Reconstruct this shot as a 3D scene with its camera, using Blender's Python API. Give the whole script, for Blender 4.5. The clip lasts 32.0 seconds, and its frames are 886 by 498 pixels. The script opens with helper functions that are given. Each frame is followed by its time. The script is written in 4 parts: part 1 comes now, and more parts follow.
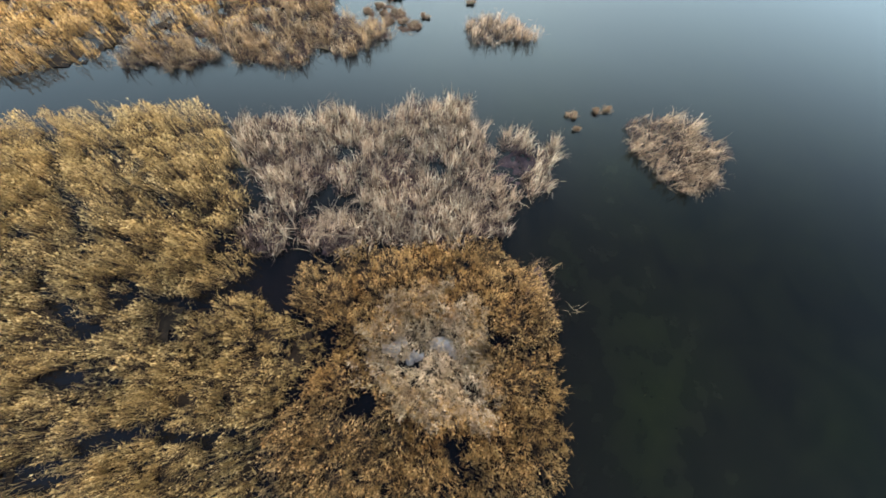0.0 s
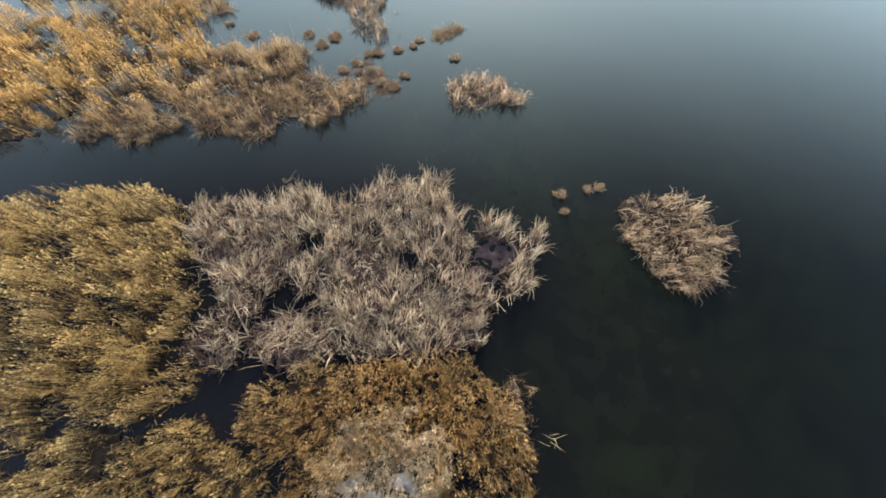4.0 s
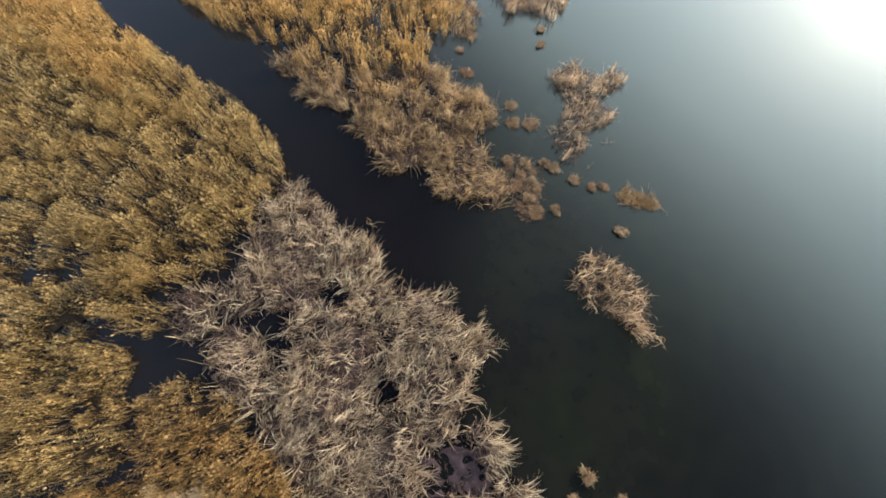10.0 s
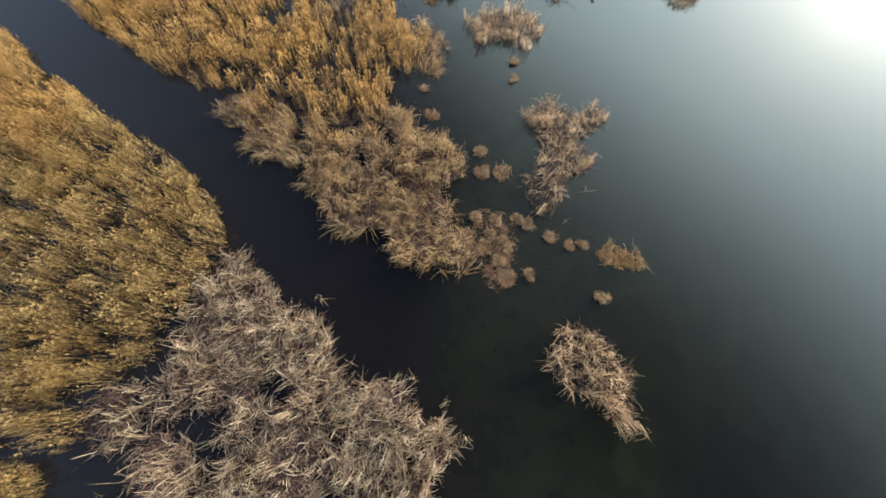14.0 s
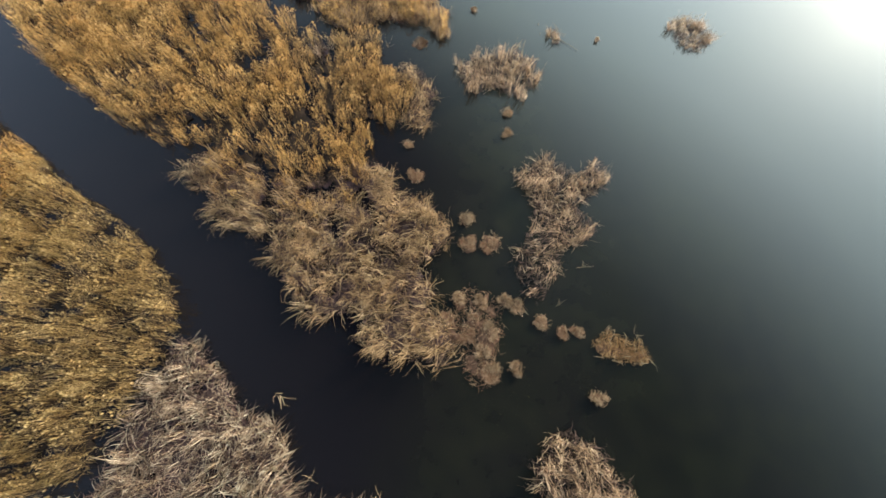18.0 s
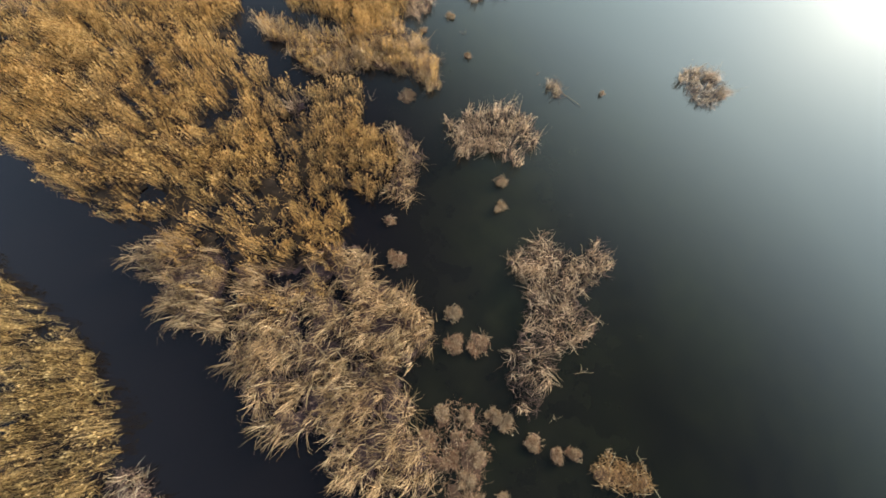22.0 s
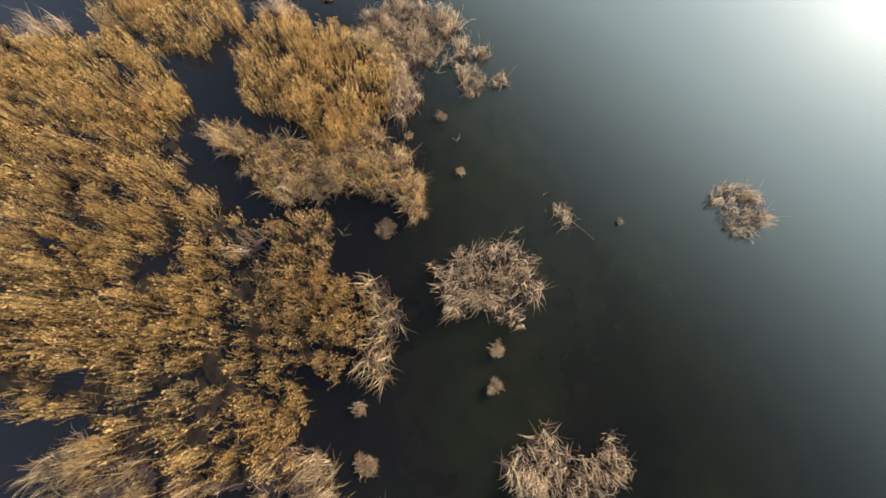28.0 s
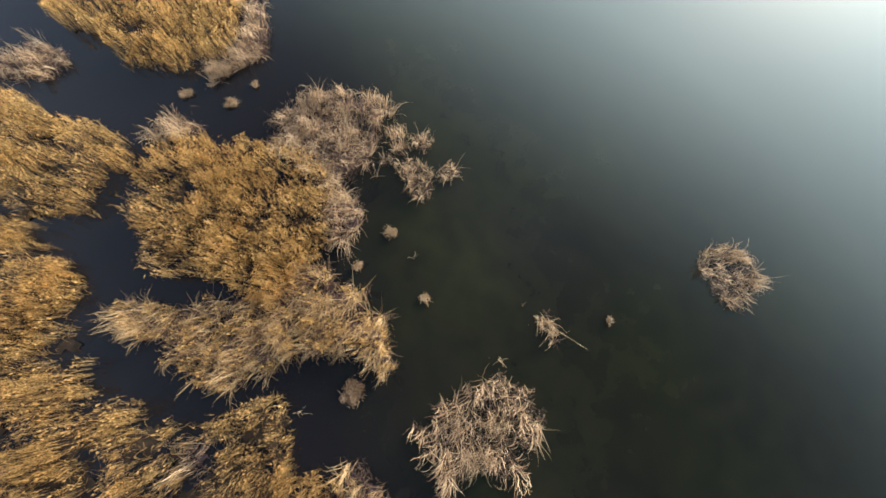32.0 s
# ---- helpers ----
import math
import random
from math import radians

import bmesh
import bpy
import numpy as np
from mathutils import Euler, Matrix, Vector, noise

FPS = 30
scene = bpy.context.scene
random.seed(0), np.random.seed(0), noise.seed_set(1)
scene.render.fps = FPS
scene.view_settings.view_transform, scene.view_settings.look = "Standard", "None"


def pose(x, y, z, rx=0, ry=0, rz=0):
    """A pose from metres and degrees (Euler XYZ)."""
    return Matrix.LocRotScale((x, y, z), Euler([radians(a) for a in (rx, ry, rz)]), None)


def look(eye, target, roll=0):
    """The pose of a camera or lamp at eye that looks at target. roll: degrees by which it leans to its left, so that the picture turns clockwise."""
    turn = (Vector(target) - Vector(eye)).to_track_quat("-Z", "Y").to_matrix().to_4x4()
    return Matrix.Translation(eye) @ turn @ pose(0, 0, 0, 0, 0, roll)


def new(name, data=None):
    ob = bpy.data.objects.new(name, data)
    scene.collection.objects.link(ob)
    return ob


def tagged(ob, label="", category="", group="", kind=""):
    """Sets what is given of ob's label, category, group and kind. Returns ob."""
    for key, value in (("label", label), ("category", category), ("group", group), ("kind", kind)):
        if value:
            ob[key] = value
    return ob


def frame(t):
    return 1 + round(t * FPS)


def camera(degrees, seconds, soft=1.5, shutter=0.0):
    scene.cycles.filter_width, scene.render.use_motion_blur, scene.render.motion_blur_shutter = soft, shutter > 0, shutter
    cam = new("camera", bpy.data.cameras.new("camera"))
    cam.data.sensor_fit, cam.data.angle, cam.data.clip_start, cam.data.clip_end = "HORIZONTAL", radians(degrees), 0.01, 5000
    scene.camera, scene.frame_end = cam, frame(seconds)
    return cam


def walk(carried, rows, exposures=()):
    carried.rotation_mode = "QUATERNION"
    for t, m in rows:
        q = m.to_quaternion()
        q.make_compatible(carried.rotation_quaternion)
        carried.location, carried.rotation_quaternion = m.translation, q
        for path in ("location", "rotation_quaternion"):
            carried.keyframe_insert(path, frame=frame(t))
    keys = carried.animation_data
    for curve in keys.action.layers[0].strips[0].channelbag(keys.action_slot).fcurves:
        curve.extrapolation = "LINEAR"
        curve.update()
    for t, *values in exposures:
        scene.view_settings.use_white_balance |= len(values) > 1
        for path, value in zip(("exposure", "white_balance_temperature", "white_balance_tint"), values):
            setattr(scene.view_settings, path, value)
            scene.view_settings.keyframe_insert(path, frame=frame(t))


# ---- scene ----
cam = camera(106.4, 32.0, soft=1.7)
PATH = [
    (0, (0.214, 0.557, 21.624), (0.378, 1.296, 19.772), 6.1),
    (0.5, (0.773, 1.492, 21.741), (0.937, 2.223, 19.887), 5.9),
    (1, (1.279, 2.401, 21.839), (1.452, 3.127, 19.984), 5.5),
    (1.5, (1.74, 3.392, 22.039), (1.914, 4.108, 20.18), 5.6),
    (2, (2.146, 4.377, 22.148), (2.316, 5.087, 20.286), 5.5),
    (2.5, (2.448, 5.284, 22.164), (2.594, 6.004, 20.303), 5.5),
    (3, (2.863, 6.124, 22.273), (2.999, 6.843, 20.412), 5.0),
    (3.5, (3.216, 6.974, 22.308), (3.347, 7.699, 20.449), 4.5),
    (5.5, (4.203, 10.502, 22.446), (4.27, 11.243, 20.589), 4.3),
    (6, (4.242, 11.38, 22.489), (4.264, 12.129, 20.635), 5.1),
    (6.5, (4.204, 12.238, 22.525), (4.176, 12.989, 20.671), 5.9),
    (7, (4.134, 13.204, 22.613), (4.04, 13.941, 20.756), 6.8),
    (7.5, (4.102, 14.089, 22.649), (3.946, 14.81, 20.791), 7.4),
    (8, (4.141, 14.827, 22.616), (3.958, 15.546, 20.759), 7.7),
    (8.5, (4.094, 15.744, 22.652), (3.863, 16.438, 20.791), 8.0),
    (9, (3.852, 16.529, 22.644), (3.554, 17.19, 20.781), 8.8),
    (9.5, (3.603, 17.326, 22.645), (3.255, 17.954, 20.778), 9.5),
    (10, (3.428, 18.013, 22.571), (3.053, 18.627, 20.705), 10.0),
    (10.5, (3.394, 19.0, 22.576), (3.003, 19.595, 20.707), 9.3),
    (11, (3.212, 19.838, 22.526), (2.818, 20.427, 20.656), 9.1),
    (11.5, (3.014, 20.599, 22.455), (2.625, 21.192, 20.585), 9.4),
    (12, (2.773, 21.39, 22.403), (2.397, 21.988, 20.531), 9.3),
    (12.5, (2.582, 22.144, 22.343), (2.211, 22.744, 20.471), 9.1),
    (13, (2.353, 22.849, 22.271), (1.986, 23.449, 20.399), 9.0),
    (13.5, (2.094, 23.531, 22.193), (1.733, 24.135, 20.321), 9.0),
    (14, (1.844, 24.237, 22.139), (1.478, 24.838, 20.267), 8.6),
    (14.5, (1.507, 24.955, 22.116), (1.144, 25.556, 20.243), 8.7),
    (16.5, (0.266, 27.825, 21.971), (-0.108, 28.423, 20.1), 8.2),
    (17, (-0.043, 28.535, 21.908), (-0.428, 29.13, 20.038), 7.7),
    (17.5, (-0.346, 29.246, 21.873), (-0.739, 29.837, 20.003), 7.3),
    (18, (-0.668, 29.914, 21.814), (-1.064, 30.506, 19.945), 7.2),
    (18.5, (-1.115, 30.655, 21.785), (-1.508, 31.246, 19.915), 7.4),
    (19, (-1.705, 31.413, 21.821), (-2.085, 32.001, 19.948), 8.2),
    (19.5, (-2.181, 32.19, 21.798), (-2.554, 32.778, 19.923), 8.4),
    (20, (-2.599, 32.955, 21.785), (-2.97, 33.542, 19.91), 8.4),
    (20.5, (-3.198, 33.721, 21.808), (-3.557, 34.304, 19.929), 9.2),
    (21, (-3.804, 34.534, 21.834), (-4.154, 35.111, 19.951), 9.9),
    (21.5, (-4.384, 35.317, 21.83), (-4.728, 35.89, 19.944), 10.4),
    (22, (-4.837, 36.015, 21.752), (-5.19, 36.589, 19.869), 10.1),
    (22.5, (-5.394, 36.821, 21.728), (-5.743, 37.393, 19.844), 10.2),
    (23, (-5.898, 37.554, 21.717), (-6.243, 38.124, 19.831), 10.3),
    (23.5, (-6.52, 38.356, 21.747), (-6.861, 38.924, 19.859), 10.7),
    (24, (-7.142, 39.234, 21.755), (-7.479, 39.794, 19.864), 10.8),
    (24.5, (-7.698, 40.008, 21.684), (-8.039, 40.566, 19.794), 10.6),
    (25, (-8.373, 40.828, 21.674), (-8.711, 41.385, 19.784), 10.9),
    (25.5, (-8.975, 41.65, 21.576), (-9.315, 42.211, 19.687), 10.8),
    (27.5, (-11.665, 45.35, 21.561), (-11.999, 45.884, 19.663), 10.9),
    (28, (-12.389, 46.264, 21.508), (-12.713, 46.797, 19.608), 11.2),
    (28.5, (-13.124, 47.206, 21.479), (-13.45, 47.738, 19.579), 11.1),
    (29, (-13.795, 48.372, 21.627), (-14.11, 48.886, 19.72), 10.9),
    (29.5, (-14.407, 49.375, 21.558), (-14.667, 49.928, 19.654), 11.9),
    (30, (-14.879, 50.499, 21.527), (-15.074, 51.081, 19.623), 12.3),
    (30.5, (-15.559, 51.57, 21.503), (-15.742, 52.15, 19.597), 12.3),
    (31, (-16.278, 52.671, 21.505), (-16.467, 53.238, 19.597), 12.1),
    (31.5, (-17.039, 53.869, 21.442), (-17.223, 54.419, 19.528), 12.4),
    (32, (-17.724, 54.945, 21.356), (-17.909, 55.495, 19.442), 12.3),
]
walk(cam, [(t, look(eye, target, roll)) for t, eye, target, roll in PATH], [(0.0, 1.2, 5500, 4.5), (6.0, 1.13, 5750, 4.5), (12.0, 1.12, 5950, 5), (26.0, 1.14, 6000, 5), (32.0, 1.3, 6000, 5)])

# ---- world and sun ----
SUN_AZ, SUN_EL = 12.0, 14.5  # degrees clockwise from +y, and above the horizon
HAZE_AZ, HAZE = 6.0, 43.5
BACK_AZ, BACK = -140.0, 5.5  # the paler blue sky away from the sun
world = bpy.data.worlds.new("sky")
scene.world = world
world.use_nodes = True
wt = world.node_tree
sky = wt.nodes.new("ShaderNodeTexSky")
sky.sky_type, sky.sun_disc = "NISHITA", False
sky.sun_elevation, sky.sun_rotation = radians(SUN_EL), radians(SUN_AZ)
sky.air_density, sky.dust_density, sky.ozone_density = 0.7, 2.0, 0.6
wt.nodes["Background"].inputs[1].default_value = 0.085


def world_math(op, a, b=0.0):
    n = wt.nodes.new("ShaderNodeMath")
    n.operation = op
    for socket, value in zip(n.inputs, (a, b)):
        if isinstance(value, (int, float)):
            socket.default_value = value
        else:
            wt.links.new(value, socket)
    return n.outputs[0]


# milky haze over the lake: bright near the horizon, thinning upwards, thickest to the north
ray = wt.nodes.new("ShaderNodeSeparateXYZ")
wt.links.new(wt.nodes.new("ShaderNodeTexCoord").outputs["Generated"], ray.inputs[0])
level = world_math("MAXIMUM", world_math("SQRT", world_math("ADD", world_math("MULTIPLY", ray.outputs[0], ray.outputs[0]), world_math("MULTIPLY", ray.outputs[1], ray.outputs[1]))), 0.001)
north = world_math("DIVIDE", world_math("ADD", world_math("MULTIPLY", ray.outputs[1], math.cos(radians(HAZE_AZ))), world_math("MULTIPLY", ray.outputs[0], math.sin(radians(HAZE_AZ)))), level)
narrow = world_math("ADD", world_math("MULTIPLY", world_math("MAXIMUM", world_math("SUBTRACT", ray.outputs[2], 0.34), 0.0), 8.0), 1.0)
spread = world_math("ADD", world_math("MULTIPLY", world_math("POWER", world_math("MAXIMUM", north, 0.0), narrow), 0.98), 0.02)
thin = wt.nodes.new("ShaderNodeValToRGB")
stops = thin.color_ramp.elements
stops[0].position, stops[0].color = 0.0, (0.7, 0.7, 0.7, 1)
stops[1].position, stops[1].color = 1.0, (0, 0, 0, 1)
for at, v in ((0.33, 0.72), (0.45, 0.84), (0.55, 0.90), (0.62, 0.76), (0.75, 0.36), (0.84, 0.12)):
    stops.new(at).color = (v, v, v, 1)
wt.links.new(world_math("MAXIMUM", ray.outputs[2], 0.0), thin.inputs[0])
behind = world_math("DIVIDE", world_math("ADD", world_math("MULTIPLY", ray.outputs[1], math.cos(radians(BACK_AZ))), world_math("MULTIPLY", ray.outputs[0], math.sin(radians(BACK_AZ)))), level)
back = world_math("MULTIPLY", world_math("MULTIPLY", world_math("MAXIMUM", behind, 0.0), world_math("SUBTRACT", 1.0, world_math("POWER", world_math("MAXIMUM", ray.outputs[2], 0.0), 4.0))), BACK)
haze = world_math("MULTIPLY", world_math("MULTIPLY", thin.outputs[0], spread), HAZE)
veil = wt.nodes.new("ShaderNodeMix")
veil.data_type, veil.blend_type = "RGBA", "ADD"
veil.inputs[0].default_value = 1.0
white = wt.nodes.new("ShaderNodeMix")
white.data_type, white.blend_type = "RGBA", "MULTIPLY"
white.inputs[0].default_value = 1.0
white.inputs[7].default_value = (0.86, 1.0, 0.97, 1)
wt.links.new(haze, white.inputs[6])
blue = wt.nodes.new("ShaderNodeMix")
blue.data_type, blue.blend_type = "RGBA", "MULTIPLY"
blue.inputs[0].default_value = 1.0
blue.inputs[7].default_value = (0.74, 0.80, 1.0, 1)
wt.links.new(back, blue.inputs[6])
both = wt.nodes.new("ShaderNodeMix")
both.data_type, both.blend_type = "RGBA", "ADD"
both.inputs[0].default_value = 1.0
wt.links.new(sky.outputs[0], both.inputs[6])
wt.links.new(blue.outputs[2], both.inputs[7])
wt.links.new(both.outputs[2], veil.inputs[6])
wt.links.new(white.outputs[2], veil.inputs[7])
wt.links.new(veil.outputs[2], wt.nodes["Background"].inputs[0])
sun = new("sun", bpy.data.lights.new("sun", "SUN"))
sun.data.energy, sun.data.angle, sun.data.color = 5.0, radians(1.0), (1.0, 0.85, 0.67)
to_sun = Vector((math.sin(radians(SUN_AZ)) * math.cos(radians(SUN_EL)), math.cos(radians(SUN_AZ)) * math.cos(radians(SUN_EL)), math.sin(radians(SUN_EL))))
sun.matrix_world = look(to_sun * 300, (0, 0, 0))

# ---- materials ----
def nodes_of(name):
    mat = bpy.data.materials.new(name)
    mat.use_nodes = True
    nt = mat.node_tree
    nt.nodes.clear()
    return mat, nt, nt.nodes.new("ShaderNodeOutputMaterial")


def node(nt, kind, **inputs):
    n = nt.nodes.new(kind)
    for key, value in inputs.items():
        n.inputs[key.replace("_", " ")].default_value = value
    return n


def ramp(nt, source, stops):
    r = nt.nodes.new("ShaderNodeValToRGB")
    els = r.color_ramp.elements
    els[0].position, els[0].color = stops[0][0], (*stops[0][1], 1)
    els[1].position, els[1].color = stops[-1][0], (*stops[-1][1], 1)
    for at, colour in stops[1:-1]:
        els.new(at).color = (*colour, 1)
    nt.links.new(source, r.inputs[0])
    return r.outputs[0]


def noise_tex(nt, scale, detail=3.0, stretch=None):
    pos = nt.nodes.new("ShaderNodeNewGeometry").outputs["Position"]
    if stretch:
        m = nt.nodes.new("ShaderNodeMapping")
        m.inputs["Scale"].default_value = stretch
        nt.links.new(pos, m.inputs[0])
        pos = m.outputs[0]
    n = node(nt, "ShaderNodeTexNoise", Scale=scale, Detail=detail)
    nt.links.new(pos, n.inputs["Vector"])
    return n.outputs["Fac"]


def mix(nt, fac, a, b, mode="MIX"):
    m = nt.nodes.new("ShaderNodeMix")
    m.data_type, m.blend_type = "RGBA", mode
    ins = [m.inputs[0], m.inputs[6], m.inputs[7]]
    for socket, value in zip(ins, (fac, a, b)):
        if isinstance(value, (int, float)):
            socket.default_value = value
        elif isinstance(value, tuple):
            socket.default_value = (*value, 1)
        else:
            nt.links.new(value, socket)
    return m.outputs[2]


def plant(name, straws, patch, patch_scale=0.16, translucent=0.3, rough=0.7):
    """Dead leaf or stalk: each blade its own tone, larger patches of another tone, light shining through."""
    mat, nt, out = nodes_of(name)
    island = nt.nodes.new("ShaderNodeNewGeometry").outputs["Random Per Island"]
    straws, patch = [(1.01 * r, 0.97 * g, b) for r, g, b in straws], (1.01 * patch[0], 0.97 * patch[1], patch[2])
    tone = ramp(nt, island, [(i / (len(straws) - 1), c) for i, c in enumerate(straws)])
    where = ramp(nt, noise_tex(nt, patch_scale, 4.0), [(0.42, (0, 0, 0)), (0.62, (1, 1, 1))])
    spot = ramp(nt, noise_tex(nt, 9.0, 2.0), [(0.3, (0.72, 0.7, 0.68)), (0.7, (1.1, 1.08, 1.05))])
    tinted = mix(nt, where, tone, mix(nt, 0.55, tone, patch))
    tuft = ramp(nt, noise_tex(nt, 0.75, 3.0), [(0.3, (0.7, 0.68, 0.64)), (0.7, (1.12, 1.1, 1.06))])
    colour = mix(nt, 1.0, mix(nt, 1.0, tinted, spot, "MULTIPLY"), tuft, "MULTIPLY")
    b = node(nt, "ShaderNodeBsdfPrincipled", Roughness=rough)
    b.inputs["Specular IOR Level"].default_value = 0.08
    t = nt.nodes.new("ShaderNodeBsdfTranslucent")
    blend = node(nt, "ShaderNodeMixShader", Fac=translucent)
    nt.links.new(colour, b.inputs["Base Color"])
    nt.links.new(colour, t.inputs["Color"])
    nt.links.new(b.outputs[0], blend.inputs[1])
    nt.links.new(t.outputs[0], blend.inputs[2])
    nt.links.new(blend.outputs[0], out.inputs[0])
    return mat


def earth(name, dark, light, scale, bump=0.4, rough=0.9):
    mat, nt, out = nodes_of(name)
    f = noise_tex(nt, scale, 6.0)
    fine = noise_tex(nt, scale * 9, 3.0)
    big = ramp(nt, f, [(0.35, dark), (0.68, light)])
    col = mix(nt, 1.0, big, ramp(nt, fine, [(0.3, (0.65, 0.65, 0.65)), (0.7, (1.2, 1.15, 1.1))]), "MULTIPLY")
    b = node(nt, "ShaderNodeBsdfPrincipled", Roughness=rough)
    b.inputs["Specular IOR Level"].default_value = 0.12
    bm_ = node(nt, "ShaderNodeBump", Strength=bump, Distance=0.05)
    nt.links.new(fine, bm_.inputs["Height"])
    nt.links.new(bm_.outputs[0], b.inputs["Normal"])
    nt.links.new(col, b.inputs["Base Color"])
    nt.links.new(b.outputs[0], out.inputs[0])
    return mat


GOLD = plant("golden_reed_leaf", [(0.252, 0.158, 0.0577), (0.591, 0.385, 0.139), (0.83, 0.579, 0.234), (0.416, 0.27, 0.0986)], (0.667, 0.421, 0.145), translucent=0.74)
OLIVE = plant("olive_reed_leaf", [(0.209, 0.152, 0.0637), (0.49, 0.368, 0.162), (0.71, 0.548, 0.262), (0.333, 0.247, 0.104)], (0.516, 0.36, 0.133), translucent=0.74)
ORANGE = plant("orange_reed_leaf", [(0.19, 0.128, 0.0625), (0.436, 0.308, 0.138), (0.607, 0.446, 0.211), (0.328, 0.23, 0.106)], (0.531, 0.328, 0.112), translucent=0.74)
PLUME = plant("reed_plume", [(0.595, 0.396, 0.146), (0.809, 0.565, 0.236), (0.92, 0.72, 0.348)], (0.595, 0.366, 0.124), rough=0.9, translucent=0.72)
PLUME_OLIVE = plant("dull_reed_plume", [(0.574, 0.422, 0.175), (0.775, 0.589, 0.27), (0.92, 0.766, 0.413)], (0.516, 0.362, 0.138), rough=0.9, translucent=0.72)
PLUME_ORANGE = plant("orange_reed_plume", [(0.545, 0.349, 0.13), (0.73, 0.491, 0.207), (0.894, 0.642, 0.326)], (0.458, 0.284, 0.098), rough=0.9, translucent=0.72)
REED_STEM = plant("reed_stem", [(0.144, 0.0998, 0.0439), (0.335, 0.239, 0.112), (0.463, 0.344, 0.171)], (0.335, 0.228, 0.0956), translucent=0.35)
STALK = plant("reed_stalk", [(0.30, 0.22, 0.12), (0.52, 0.42, 0.27), (0.40, 0.30, 0.17)], (0.38, 0.26, 0.14), translucent=0.15)
CATTAIL = plant("cattail_leaf", [(0.163, 0.101, 0.0605), (0.426, 0.307, 0.196), (0.895, 0.715, 0.496), (0.63, 0.478, 0.302), (0.265, 0.176, 0.107)], (0.468, 0.332, 0.219), 0.22, 0.5, 0.5)
TAN = plant("tan_cattail_leaf", [(0.177, 0.111, 0.0563), (0.377, 0.262, 0.138), (0.822, 0.628, 0.372), (0.544, 0.397, 0.215), (0.233, 0.152, 0.0805)], (0.445, 0.304, 0.162), 0.25, 0.5, 0.5)
GREY_CATTAIL = plant("grey_cattail_leaf", [(0.172, 0.115, 0.0762), (0.44, 0.335, 0.23), (0.856, 0.777, 0.572), (0.645, 0.509, 0.35), (0.29, 0.203, 0.137)], (0.494, 0.378, 0.273), 0.22, 0.5, 0.5)
BLEACHED = plant("bleached_reed", [(0.371, 0.278, 0.16), (0.783, 0.618, 0.391), (0.577, 0.443, 0.268)], (0.721, 0.587, 0.422), 0.5, 0.4)
SEDGE = plant("sedge_leaf", [(0.17, 0.11, 0.065), (0.46, 0.335, 0.21), (0.80, 0.64, 0.44)], (0.40, 0.28, 0.165), 0.8, 0.5)
SEDGE_BROWN = plant("brown_sedge_leaf", [(0.149, 0.084, 0.0486), (0.297, 0.179, 0.108), (0.594, 0.434, 0.27)], (0.23, 0.129, 0.0783), 0.8, 0.3)
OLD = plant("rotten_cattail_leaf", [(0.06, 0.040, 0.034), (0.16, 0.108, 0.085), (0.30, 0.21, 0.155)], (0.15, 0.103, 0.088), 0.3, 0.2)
WEED = plant("water_weed", [(0.022, 0.032, 0.010), (0.042, 0.054, 0.016), (0.07, 0.075, 0.024)], (0.06, 0.05, 0.02), 0.9, 0.2)
MATTED = plant("matted_sedge", [(0.17, 0.10, 0.045), (0.38, 0.245, 0.115), (0.56, 0.39, 0.20)], (0.30, 0.175, 0.075), 0.8, 0.35)
LITTER = earth("wet_plant_litter", (0.022, 0.014, 0.017), (0.072, 0.046, 0.051), 1.6)
# fallen reeds, near black because deep shade between tufts is in the colour
SHADED_REED_LITTER = earth("shaded_reed_litter", (0.014, 0.009, 0.007), (0.045, 0.030, 0.020), 1.6)
SILT = earth("pale_silt", (0.28, 0.25, 0.24), (0.58, 0.53, 0.50), 2.2)
MOUND = earth("sedge_mound", (0.055, 0.030, 0.019), (0.15, 0.085, 0.053), 3.0)
BED = earth("lake_bed", (0.052, 0.045, 0.034), (0.095, 0.090, 0.046), 0.16)


